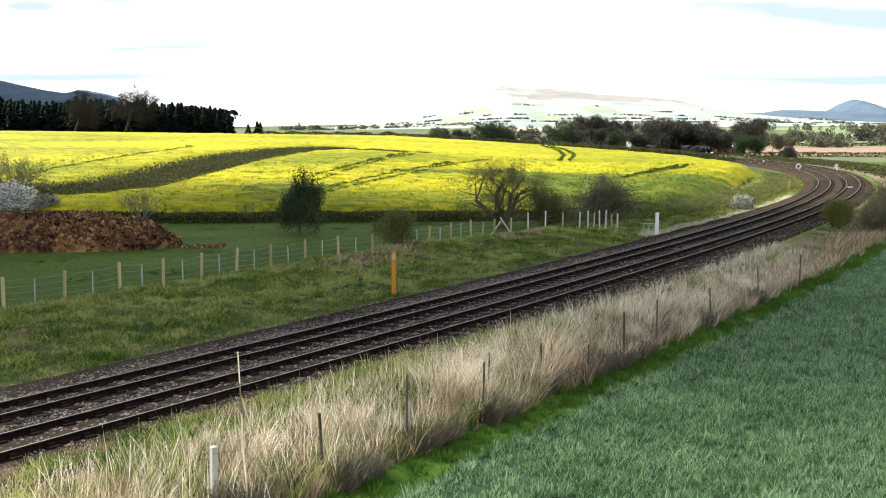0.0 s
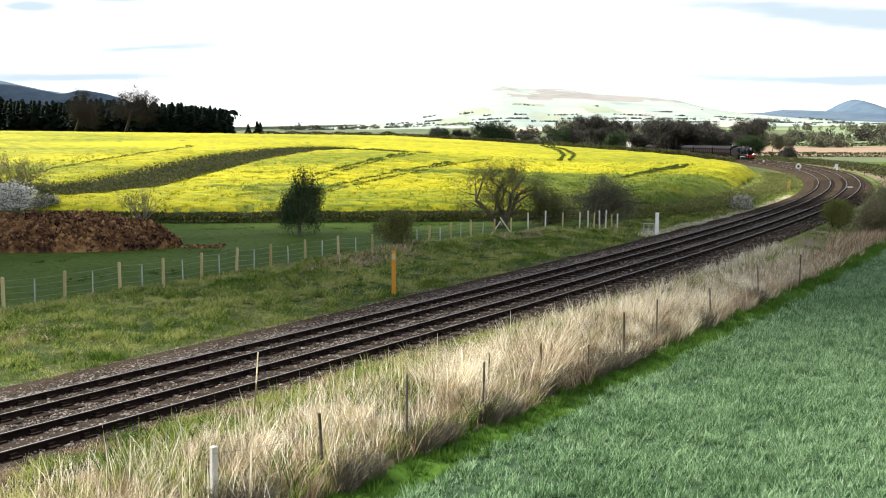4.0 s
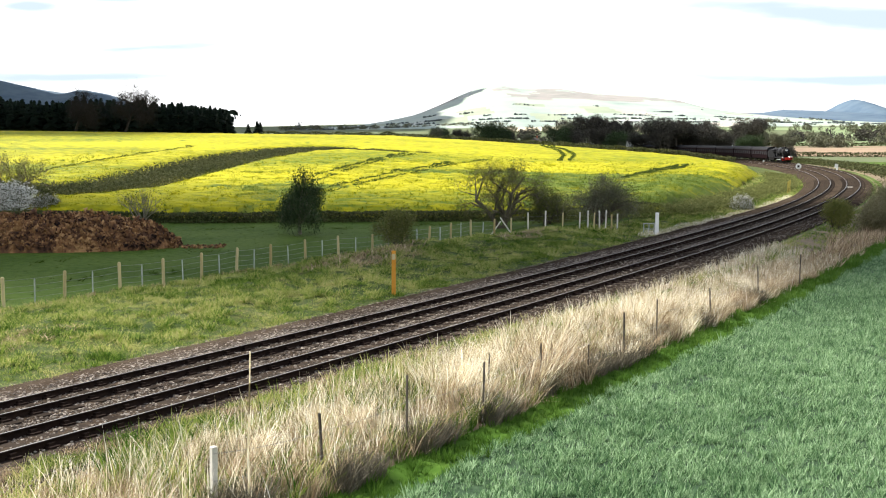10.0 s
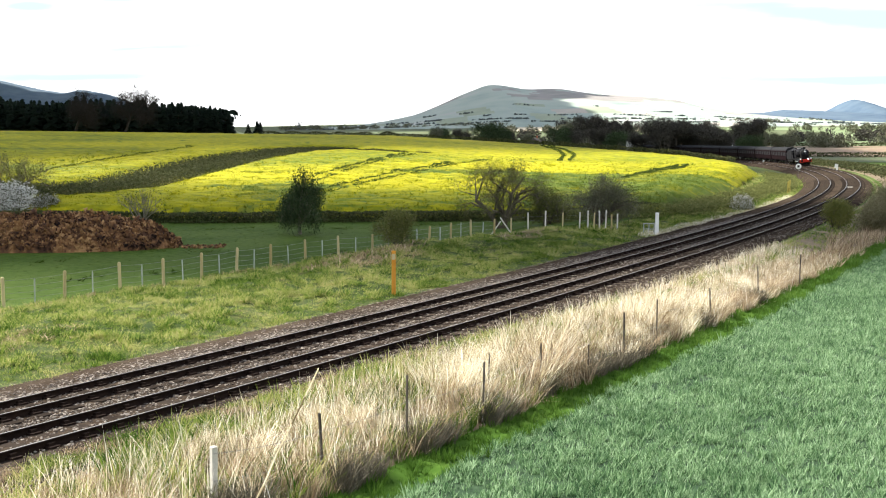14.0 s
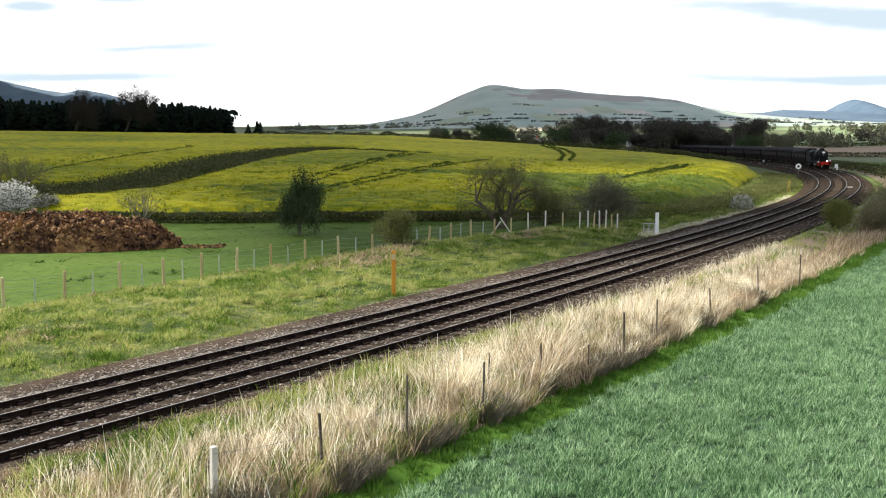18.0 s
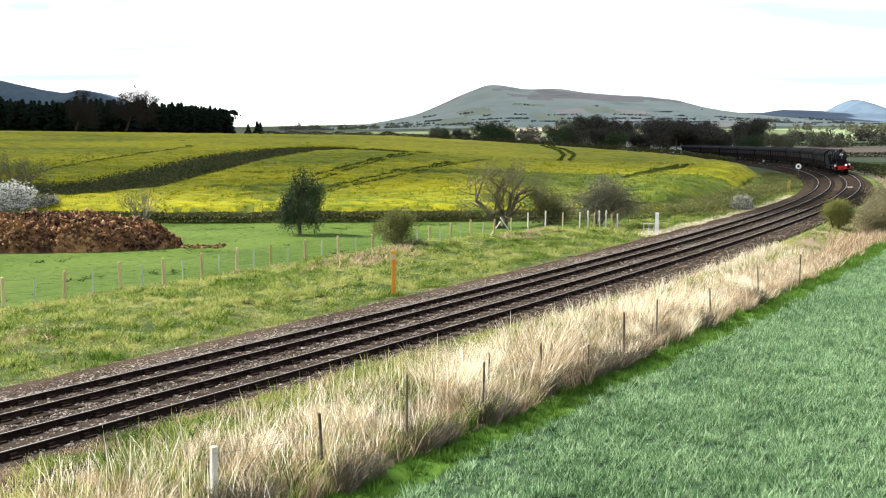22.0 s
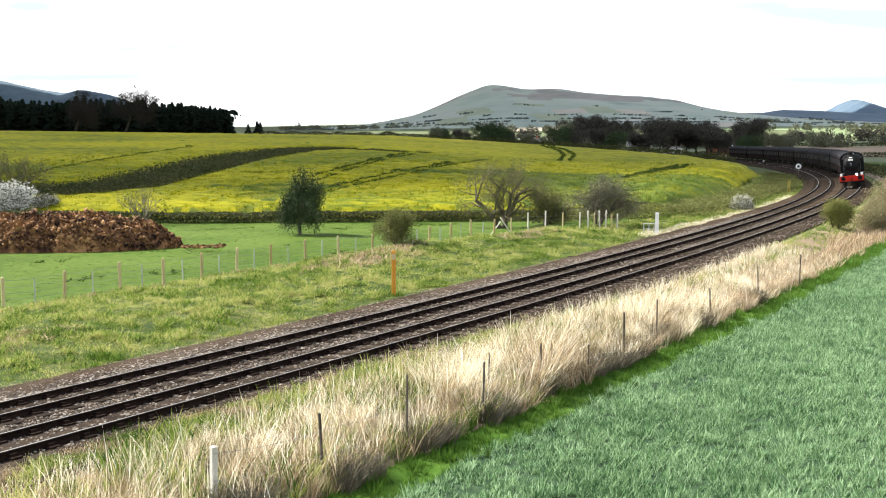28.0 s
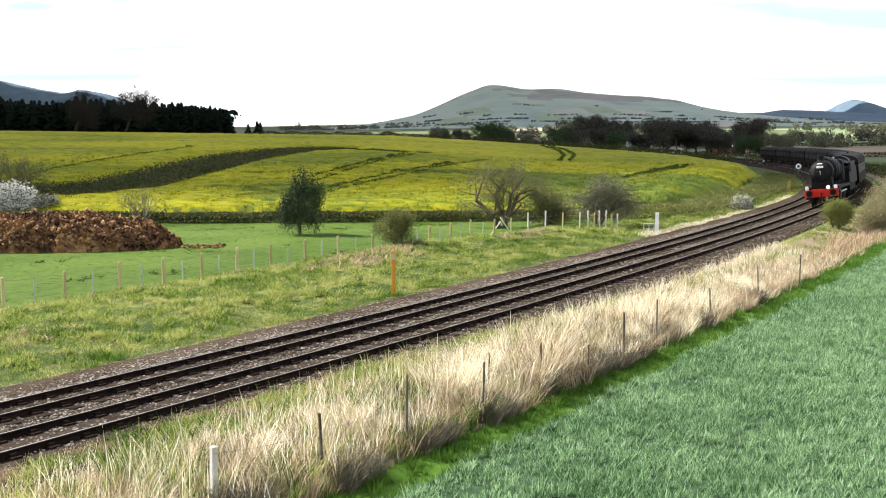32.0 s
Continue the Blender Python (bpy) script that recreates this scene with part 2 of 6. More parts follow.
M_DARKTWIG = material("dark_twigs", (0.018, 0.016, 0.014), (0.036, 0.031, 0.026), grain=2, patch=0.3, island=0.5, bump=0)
M_SALLOW = material("sallow_shoots", (0.12, 0.11, 0.055), (0.21, 0.19, 0.1), (0.31, 0.28, 0.18), grain=2, patch=0.4, island=0.9, translucent=0.3, bump=0)
M_FARWOOD = material("far_wood", (0.036, 0.034, 0.028), (0.058, 0.054, 0.044), (0.085, 0.078, 0.063), grain=0.6, patch=0.05, island=0.8, bump=0)
M_PALEWOOD = material("pale_wood", (0.075, 0.082, 0.05), (0.115, 0.12, 0.075), (0.165, 0.16, 0.11), grain=0.6, patch=0.05, island=0.8, bump=0)
M_MUCK = material("manure", (0.014, 0.009, 0.008), (0.075, 0.04, 0.024), (0.2, 0.105, 0.048), (0.36, 0.22, 0.1), grain=3, patch=0.45, island=0.6, spread=0.4, bump=0.9)
# Hill colours are paled and greyed: distance haze put into the base colours.
M_HILL = material("hazed_upland_grass", (0.185, 0.23, 0.21), (0.25, 0.3, 0.26), (0.29, 0.325, 0.28), (0.33, 0.31, 0.3), grain=0.011, patch=0.0035, spread=0.55, bump=0)
M_HILLFIELD = material("hazed_hill_pasture", (0.2, 0.235, 0.17), (0.26, 0.29, 0.21), grain=0.02, patch=0.005, bump=0)
M_HILLSTUBBLE = material("hazed_hill_stubble", (0.3, 0.28, 0.24), (0.36, 0.33, 0.28), grain=0.02, patch=0.005, bump=0)
# Far trees and mast: a dark colour lifted to grey for distance haze.
M_HAZEWOOD = material("hazed_trees", (0.07, 0.085, 0.085), (0.11, 0.125, 0.12), grain=0.05, patch=0.01, island=0.8, bump=0)
M_BRACKEN = material("hazed_bracken", (0.18, 0.185, 0.165), (0.23, 0.215, 0.2), (0.26, 0.235, 0.22), grain=0.02, patch=0.005, bump=0)
# The far ridges' blue is distance haze put into the colour.
M_BLUEHILL = material("haze_blue_hill", (0.045, 0.075, 0.115), (0.09, 0.125, 0.16), grain=0.02, patch=0.004, bump=0)
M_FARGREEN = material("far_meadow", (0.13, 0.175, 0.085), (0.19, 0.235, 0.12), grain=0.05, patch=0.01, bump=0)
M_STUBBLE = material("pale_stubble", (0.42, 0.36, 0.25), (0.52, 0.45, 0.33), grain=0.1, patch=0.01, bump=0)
M_RENDERED = material("white_wall", (0.5, 0.48, 0.44), (0.6, 0.58, 0.53), grain=1, patch=0.2)
M_SLATE = material("roof_slate", (0.07, 0.06, 0.06), (0.12, 0.1, 0.095), grain=2, patch=0.3)
M_BRICK = material("red_brick", (0.2, 0.085, 0.055), (0.3, 0.13, 0.085), grain=3, patch=0.3)
M_DARKGLASS = material("coach_glass", (0.01, 0.012, 0.014), (0.02, 0.022, 0.025), rough=0.35, grain=1, bump=0, spec=0.06)
M_LAMPGLOW = bpy.data.materials.new("lit_lamp")
M_LAMPGLOW.use_nodes = True
M_LAMPGLOW.node_tree.nodes["Principled BSDF"].inputs["Emission Color"].default_value = (1.0, 0.93, 0.8, 1)
M_LAMPGLOW.node_tree.nodes["Principled BSDF"].inputs["Emission Strength"].default_value = 6.0

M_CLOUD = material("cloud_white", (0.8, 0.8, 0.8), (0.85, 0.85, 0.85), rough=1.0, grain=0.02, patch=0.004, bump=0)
for _c, _way in SHADE_CLOUDS:
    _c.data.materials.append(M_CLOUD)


# ---- the plan: the line of the track and the lie of the land ----
SPACING, GAUGE = 3.442, 1.50
BEND = (0.0019, 0.0011, 0.0020, 0.0020, 0.0018, 0.0018, 0.0019, 0.0022, 0.0024, 0.0026, 0.0028, 0.0031, 0.0033, 0.0035)
S0, S1 = -60, 519
_s = np.arange(S0, S1 + 1.0)
_k = np.interp(_s, np.linspace(0, 520, 14), BEND)
_h = np.concatenate([[0], np.cumsum((_k[1:] + _k[:-1]) / 2)])
_h += 0.98278 - _h[-S0]
_hm = (_h[1:] + _h[:-1]) / 2
_x = np.concatenate([[0], np.cumsum(np.cos(_hm))])
_y = np.concatenate([[0], np.cumsum(np.sin(_hm))])
_x += -8.9256 - _x[-S0]
_y += 16.5944 - _y[-S0]


def tilt(s):
    return np.interp(s, (0, 150), (0.1281, 0.1114))


def on_line(s, o, z=0.0):
    """Place at s metres along the line and o metres to its west, z above the rails' plane."""
    x, y, h = np.interp(s, _s, _x), np.interp(s, _s, _y), np.interp(s, _s, _h)
    return x - np.sin(h) * o, y + np.cos(h) * o, z - tilt(s) * o


def along(x, y):
    """The s and o of places (arrays)."""
    x, y = np.asarray(x, float), np.asarray(y, float)
    s, o = np.empty(x.shape), np.empty(x.shape)
    flat = (x.ravel(), y.ravel())
    ss, oo = s.ravel(), o.ravel()
    px, py = _x[::4], _y[::4]
    for a in range(0, len(ss), 20000):
        bx, by = flat[0][a:a + 20000], flat[1][a:a + 20000]
        i = ((bx[:, None] - px) ** 2 + (by[:, None] - py) ** 2).argmin(1) * 4
        h = _h[i]
        dx, dy = bx - _x[i], by - _y[i]
        ss[a:a + 20000] = _s[i] + dx * np.cos(h) + dy * np.sin(h)
        oo[a:a + 20000] = -dx * np.sin(h) + dy * np.cos(h)
    return ss.reshape(x.shape), oo.reshape(x.shape)


def smooth(a, b, v):
    t = np.clip((v - a) / (b - a), 0, 1)
    return t * t * (3 - 2 * t)


def land(x, y):
    """Height of the ground."""
    x, y = np.asarray(x, float), np.asarray(y, float)
    s, o = along(x, y)
    tl = tilt(s)
    near = np.clip(1 - (np.abs(o) - 30) / 40, 0, 1)
    side = np.interp(o, (-400, -40, -9, -7, -4.6, -3.6, 3.6, 4.6, 6.5, 9, 13, 17, 20, 45, 400),
                     (-0.6, -0.5, -0.35, -0.25, 0.15, 0.0, -0.95, -1.05, -1.12, -1.0, -1.0, -1.35, -1.6, -1.8, -1.8))
    side = side + 0.55 * np.exp(-((s - 37) / 6) ** 2 - ((o - 14.5) / 2.0) ** 2) + 0.4 * np.exp(-((s - 48) / 6) ** 2 - ((o - 11.5) / 2.6) ** 2)
    side = side + smooth(7, 9, o) * smooth(21, 17, o) * (0.09 * np.sin(s * 1.9 + 1.3 * o) * np.sin(o * 1.7 - 0.6 * s) + 0.07 * np.sin(s * 0.83 - o * 0.9 + 2) + 0.05 * np.sin(s * 4.1 + o * 2.3) * np.sin(o * 3.7))
    ang = x / np.maximum(y, 30)
    crest = np.interp(ang, (-1.2, -0.44, -0.05, 0.09, 0.17, 0.245, 0.275, 0.31, 0.335), (8.0, 7.6, 6.9, 5.3, 4.3, 3.3, 2.4, 1.0, 0.0))
    far = np.interp(ang, (-0.44, 0.09, 0.245, 0.312), (220, 200, 160, 150))
    foot = np.interp(ang, (-0.44, 0.15, 0.22, 0.29, 0.312), (84, 86, 86, 112, 122))
    r = (y - foot) / (far - foot)
    rise = np.clip(r, 0, 1) * (1.35 - 0.35 * np.clip(r, 0, 1)) * smooth(0, 0.06, r)
    fall = 1 - 0.95 * smooth(1.25, 4.0, r)
    hill = crest * np.where(r > 1, fall, rise) * smooth(6, 14, o)
    reach = np.hypot(x, y)
    upland = np.interp(reach, (350, 900, 1500, 2500, 4500), (0, 1.6, 10, 40, 100)) * np.interp(ang, (-0.2, 0.1), (0.6, 1.0)) * (y > 0)
    hill = hill + upland
    return side + hill


def sheet(name, xs, ys, zf, mat, keep=None, thick=0.0):
    """A surface over a grid of places; keep(x, y) says which cells belong to it."""
    gx, gy = np.meshgrid(xs, ys)
    gz = zf(gx, gy)
    n = len(xs)
    verts = np.stack([gx.ravel(), gy.ravel(), gz.ravel()], 1)
    i, j = np.meshgrid(np.arange(n - 1), np.arange(len(ys) - 1))
    a = (j * n + i).ravel()
    faces = np.stack([a, a + 1, a + n + 1, a + n], 1)
    if keep is not None:
        cx, cy = verts[faces].mean(1)[:, 0], verts[faces].mean(1)[:, 1]
        faces = faces[keep(cx, cy)]
        used = np.unique(faces)
        remap = np.zeros(len(verts), int)
        remap[used] = np.arange(len(used))
        verts, faces = verts[used], remap[faces]
    me = raw_mesh(name, verts, faces, mat)
    return new(name, me)


def raw_mesh(name, verts, faces, mat, flat=False):
    """A mesh from arrays of equal-sided faces."""
    me = bpy.data.meshes.new(name)
    k = faces.shape[1]
    me.vertices.add(len(verts))
    me.vertices.foreach_set("co", np.ascontiguousarray(verts, dtype=np.float32).ravel())
    me.loops.add(faces.size)
    me.loops.foreach_set("vertex_index", np.ascontiguousarray(faces, dtype=np.int32).ravel())
    me.polygons.add(len(faces))
    me.polygons.foreach_set("loop_start", np.arange(0, faces.size, k, dtype=np.int32))
    me.polygons.foreach_set("use_smooth", np.full(len(faces), not flat))
    me.materials.append(mat)
    me.update(calc_edges=True)
    return me


def steps(*spans):
    """Grid lines: (start, end, pitch) spans joined."""
    return np.unique(np.concatenate([np.arange(a, b, p) for a, b, p in spans]))


XS = steps((-4900, -400, 150), (-400, -100, 8), (-100, -30, 2), (-30, 75, 0.7), (75, 130, 2), (130, 500, 10), (500, 4901, 150))
YS = steps((-4000, -100, 300), (-100, 4, 8), (4, 75, 0.7), (75, 300, 1.5), (300, 600, 10), (600, 4901, 100))


def under_bank(x, y):
    s, o = along(x, y)
    return land(x, y) - 0.1 * smooth(5.0, 6.0, o) * smooth(18.5, 17.0, o) * (s > -45) * smooth(45, 38, s)


ground = sheet("ground", XS, YS, under_bank, M_PASTURE)
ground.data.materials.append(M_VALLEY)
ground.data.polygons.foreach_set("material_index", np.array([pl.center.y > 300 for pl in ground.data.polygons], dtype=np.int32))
tagged(ground, "green grassland rolling away to far hills", "ground", kind="structure")


def sweep(name, s_values, profile, mat, closed=True, pinch=False):
    """A bar along the line with a profile of (o, z) points; pinch narrows its west side along the curve."""
    k = len(profile)
    rows = []
    for o, z in profile:
        if pinch and o > 3:
            o = 3 + (o - 3) * np.interp(s_values, (62, 105), (1.0, 0.42))
        x, y, zz = on_line(s_values, o, z)
        rows.append(np.stack([x, y, zz], 1))
    v = np.stack(rows, 1).reshape(-1, 3)
    n = len(s_values)
    f = []
    for j in range(k if closed else k - 1):
        a = np.arange(n - 1) * k + j
        b = np.arange(n - 1) * k + (j + 1) % k
        f.append(np.stack([a, b, b + k, a + k], 1))
    return raw_mesh(name, v, np.concatenate(f), mat)


def box(bm, x0, x1, y0, y1, z0, z1, bevel=0.0):
    m = Matrix.Translation(((x0 + x1) / 2, (y0 + y1) / 2, (z0 + z1) / 2)) @ Matrix.Diagonal((x1 - x0, y1 - y0, z1 - z0, 1))
    made = bmesh.ops.create_cube(bm, size=1.0, matrix=m)
    if bevel:
        edges = {e for v in made["verts"] for e in v.link_edges}
        bmesh.ops.bevel(bm, geom=list(edges), offset=bevel, segments=2, affect="EDGES", profile=0.5)


def tube(bm, p, q, r1, r2=None, sides=12, caps=True):
    p, q = Vector(p), Vector(q)
    d = q - p
    m = Matrix.Translation((p + q) / 2) @ d.to_track_quat("Z", "Y").to_matrix().to_4x4()
    bmesh.ops.create_cone(bm, cap_ends=caps, segments=sides, radius1=r1, radius2=r1 if r2 is None else r2, depth=d.length, matrix=m)


def part(name, bm, mat, parent, label="", smooth=False):
    me = bpy.data.meshes.new(name)
    bm.normal_update()
    bm.to_mesh(me)
    bm.free()
    me.materials.append(mat)
    if smooth:
        for p in me.polygons:
            p.use_smooth = True
    ob = new(name, me)
    ob.parent = parent
    if label:
        ob["label"] = label
    return ob


def stone_kinds(rng, n, low=0.45):
    """Broken stones of several shapes, flattened and tumbled."""
    v, f = stone_bed()
    return [((v * rng.uniform(0.6, 1.3, 3)) @ np.array(Euler(rng.uniform(-1.5, 1.5, 3)).to_matrix()) * (1, 1, low), f) for _ in range(n)]


def stone_bed():
    """Scatter template arrays: an eight-faced stone."""
    v = np.array([(1, 0, 0), (-1, 0, 0), (0, 1, 0), (0, -1, 0), (0, 0, 1), (0, 0, -1)], float)
    f = np.array([(0, 2, 4), (2, 1, 4), (1, 3, 4), (3, 0, 4), (2, 0, 5), (1, 2, 5), (3, 1, 5), (0, 3, 5)])
    return v, f


def tuft(rng, blades, width, lean, reach=0.12, bend=0.35, plain=False):
    """A tuft of bent tapering blades one metre tall: arrays of vertices and triangles."""
    vs, fs = [], []
    for b in range(blades):
        a, l = rng.uniform(0, 2 * math.pi), lean * rng.uniform(0.3, 1.2)
        c, s = math.cos(a), math.sin(a)
        px, py = rng.uniform(-reach, reach, 2)
        h, t = rng.uniform(0.55, 1.0), rng.uniform(0, math.pi)
        wx, wy = width * math.cos(t), width * math.sin(t)
        n = len(vs)
        if plain:
            vs += [(px - wx / 2, py - wy / 2, 0), (px + wx / 2, py + wy / 2, 0), (px + c * l * h, py + s * l * h, h * (1 - 0.25 * l))]
            fs.append((n, n + 1, n + 2))
            continue
        for u, w in ((0.0, 1.0), (0.55, 0.8), (1.0, 0.0)):
            off = l * (u * (1 - bend) + bend * u * u) * h
            x, y, z = px + c * off, py + s * off, h * u * (1 - 0.25 * l * u)
            if w:
                vs += [(x - wx * w / 2, y - wy * w / 2, z), (x + wx * w / 2, y + wy * w / 2, z)]
            else:
                vs.append((x, y, z))
        fs += [(n, n + 1, n + 3), (n, n + 3, n + 2), (n + 2, n + 3, n + 4)]
    return np.array(vs), np.array(fs)


def scatter(name, mat, kinds, places, scales, rng, wind=(0.0, 0.0), tall=None, spin=True):
    """Many copies of the template arrays in one mesh; wind shears them."""
    allv, allf, base = [], [], 0
    pick = rng.randint(0, len(kinds), len(places))
    for k, (v, f) in enumerate(kinds):
        m = pick == k
        p, sc = places[m], scales[m]
        if not len(p):
            continue
        a = rng.uniform(0, 2 * math.pi, len(p)) if spin else np.zeros(len(p))
        h = sc if tall is None else tall[m]
        c, s = np.cos(a)[:, None], np.sin(a)[:, None]
        x = (v[:, 0] * c - v[:, 1] * s) * sc[:, None] + v[:, 2] * wind[0] * h[:, None]
        y = (v[:, 0] * s + v[:, 1] * c) * sc[:, None] + v[:, 2] * wind[1] * h[:, None]
        z = np.repeat(v[None, :, 2], len(p), 0) * h[:, None]
        out = np.stack([x, y, z], 2) + p[:, None, :]
        allv.append(out.reshape(-1, 3))
        allf.append((f[None] + (np.arange(len(p)) * len(v))[:, None, None] + base).reshape(-1, f.shape[1]))
        base += len(p) * len(v)
    return new(name, raw_mesh(name, np.concatenate(allv), np.concatenate(allf), mat, flat=True))


def strew(rng, n, s_range, o_range, keep=None):
    """n places on the ground between bounds along and across the line."""
    s, o = rng.uniform(*s_range, n), rng.uniform(*o_range, n)
    if keep is not None:
        m = keep(s, o)
        s, o = s[m], o[m]
    x, y, _ = on_line(s, o)
    return np.stack([x, y, land(x, y)], 1), s, o


def rough_noise(x, y, size, seed=0.0):
    return np.array([noise.noise(Vector((a / size, b / size, seed))) for a, b in zip(x, y)])


# ---- the double track ----
S_LINE = np.concatenate([np.arange(-55, 140, 1.0), np.arange(140, 516, 2.5)])
bed = new("track_bed", sweep("track_bed", S_LINE, ((-4.4, -0.75), (-3.7, -0.26), (-2.9, -0.15), (-1.0, -0.148), (0, -0.19), (1.0, -0.148), (2.9, -0.15), (3.6, -0.24), (4.9, -0.36), (6.2, -0.25), (6.7, -0.6)), M_BALLAST, closed=False, pinch=True))
tagged(bed, "grey-brown stone ballast bed of a double railway track", "track bed", kind="structure")
RAIL = ((-0.07, -0.158), (0.07, -0.158), (0.012, -0.13), (0.012, -0.04), (0.036, -0.03), (0.036, -0.002), (-0.036, -0.002), (-0.036, -0.03), (-0.012, -0.04), (-0.012, -0.13))
bm = bmesh.new()
box(bm, -1.3, 1.3, -0.13, 0.13, -0.3, -0.14, 0.015)
sleeper_mesh = bpy.data.meshes.new("sleeper")
bm.to_mesh(sleeper_mesh)
bm.free()
sleeper_mesh.materials.append(M_SLEEPER)
bm = bmesh.new()
for y0, y1, top in ((-0.1, 0.1, -0.105), (-0.06, 0.06, -0.055)):
    box(bm, -0.2 if top < -0.1 else -0.1, 0.2 if top < -0.1 else 0.1, y0, y1, -0.142, top)
chair_mesh = bpy.data.meshes.new("rail_chair")
bm.to_mesh(chair_mesh)
bm.free()
chair_mesh.materials.append(M_STEEL)
for centre in (SPACING / 2, -SPACING / 2):
    track = new("railway_track")
    tagged(track, "railway track of rusty steel rails on dark sleepers in ballast", "railway track", "tracks of the double line")
    for side in (0.75, -0.75):
        rail = new("rail", sweep("rail", S_LINE, [(centre + side + o, z) for o, z in RAIL], M_STEEL))
        rail.parent = track
        rail["label"] = "brown rusted steel rail"
        head = new("running_surface", sweep("running_surface", S_LINE, [(centre + side + o, z) for o, z in ((-0.03, -0.004), (0.026, -0.004), (0.02, 0.002), (-0.026, 0.002))], M_RUNNING))
        head.parent = rail
        head["label"] = "bright worn rail top"
    rest = []
    for n in range(430):
        s = -8 + 0.68 * n
        x, y, z = (float(v) for v in on_line(s, centre))
        h = float(np.interp(s, _s, _h)) - math.pi / 2
        m = Matrix.Translation((x, y, z)) @ Matrix.Rotation(h, 4, "Z") @ Matrix.Rotation(-math.atan(float(tilt(s))), 4, "Y")
        if n < 230:
            ob = new("sleeper", sleeper_mesh)
            ob.parent, ob.matrix_basis = track, m
            if n < 120:
                for side in (0.75, -0.75):
                    chair = new("rail_chair", chair_mesh)
                    chair.parent, chair.matrix_basis = ob, Matrix.Translation((side, 0, 0))
        else:
            rest.append(m)
    bm = bmesh.new()
    for m in rest:
        bmesh.ops.create_cube(bm, size=1.0, matrix=m @ Matrix.Translation((0, 0, -0.23)) @ Matrix.Diagonal((2.6, 0.26, 0.13, 1)))
    far = part("far_sleepers", bm, M_SLEEPER, track)
    far["kind"] = "stuff"

rng = np.random.RandomState(3)
p, s, o = strew(rng, 185000, (-8, 75), (-4.1, 6.9), lambda s, o: rng.rand(len(s)) < np.interp(s, (-8, 14, 30, 75), (1, 0.8, 0.4, 0.15)) * np.where((o > 3.4) | (np.abs(o) < 0.6), 1.0, 0.5))
fall = np.interp(o, (-3.7, -2.9, -1.0, 0, 1.0, 2.9, 3.6, 4.9, 6.4), (-0.26, -0.15, -0.148, -0.19, -0.148, -0.15, -0.24, -0.36, -0.27))
over = (np.abs((s + 8) % 0.68 - 0.34) > 0.2) & (np.abs(np.abs(o) - SPACING / 2) < 1.3) & (rng.rand(len(s)) < 0.82)
p, s, o, fall = p[~over], s[~over], o[~over], fall[~over]
p[:, 2] = on_line(s, o)[2] + fall + 0.005
sc = rng.uniform(0.018, 0.042, len(p)) * (1 + 0.9 * (rng.rand(len(p)) > 0.98)) * np.where(o > 3.4, 1.2, 1.0)
stones = scatter("ballast_stones", M_STONE, stone_kinds(rng, 10, 0.6), p, sc, rng)
tagged(stones, "loose broken ballast stones, grey, brown and pale", "stones", kind="stuff")


# ---- grass, verges and wheat ----
def dry_edge(s):
    return -6.95 - 0.027 * np.clip(s - 5, 0, 120)


def wheat_edge(s):
    return -7.8 - 0.025 * np.clip(s - 5, 0, 120)


def band(name, o_from, o_to, s0, s1, lift, mat, cells=6):
    """A strip of ground cover between two edges along the line."""
    ss = np.arange(s0, s1, 1.0)
    rows = []
    for k in range(cells + 1):
        o = o_from(ss) + (o_to(ss) - o_from(ss)) * k / cells
        x, y, _ = on_line(ss, o)
        rows.append(np.stack([x, y, land(x, y) + lift], 1))
    v = np.stack(rows, 1).reshape(-1, 3)
    a = (np.arange(len(ss) - 1)[:, None] * (cells + 1) + np.arange(cells)[None]).ravel()
    return new(name, raw_mesh(name, v, np.stack([a, a + 1, a + cells + 2, a + cells + 1], 1), mat))


flat = lambda v: (lambda s: np.full(np.shape(s), v))
tagged(band("verge_soil", lambda s: np.interp(s, (15, 45), (-3.5, -4.2)), dry_edge, -50, 300, 0.02, M_THATCH), "matted dead grass and soil of the railway verge", "verge", kind="structure")
tagged(band("field_margin", dry_edge, wheat_edge, -50, 200, 0.03, M_MARGIN), "bright green grass margin beside the wheat", "grass margin", kind="structure")
tagged(band("crop_soil", lambda s: wheat_edge(s) - 45, wheat_edge, -40, 160, 0.035, M_EARTH, 40), "dark soil under young wheat", "soil", kind="structure")
tagged(band("bank", flat(4.7), lambda s: np.interp(s, (-50, 40, 62, 80, 150, 400), (19.5, 19.0, 11, 10, 11, 12)), -50, 400, 0.03, M_ROUGH, 14), "rough grassy railway bank with yellow and green tussocks", "grass bank", kind="structure")

rng = np.random.RandomState(5)
straw = [tuft(rng, 7, 0.02, l, 0.12, 0.5) for l in (0.25, 0.5, 0.8, 0.4, 1.1, 1.5, 0.65)]
p, s, o = strew(rng, 40000, (-6, 34), (-8.0, -3.05), lambda s, o: (o > dry_edge(s) + 0.05 + 0.15 * np.sin(s * 2.1)) & (o < np.interp(s, (0, 9, 14, 22, 34), (-3.05, -3.3, -4.0, -5.0, -6.0))))
thin = rough_noise(p[:, 0], p[:, 1], 1.6, 4.0)
knot = rough_noise(p[:, 0], p[:, 1], 0.34, 11.0)
dense = rng.rand(len(p)) < np.clip(0.42 + 0.9 * thin + 1.5 * knot + 0.25 * (o < -4.8) - 0.2 * (s < 5), 0.03, 1)
p, o, s, thin, knot = p[dense], o[dense], s[dense], thin[dense], knot[dense]
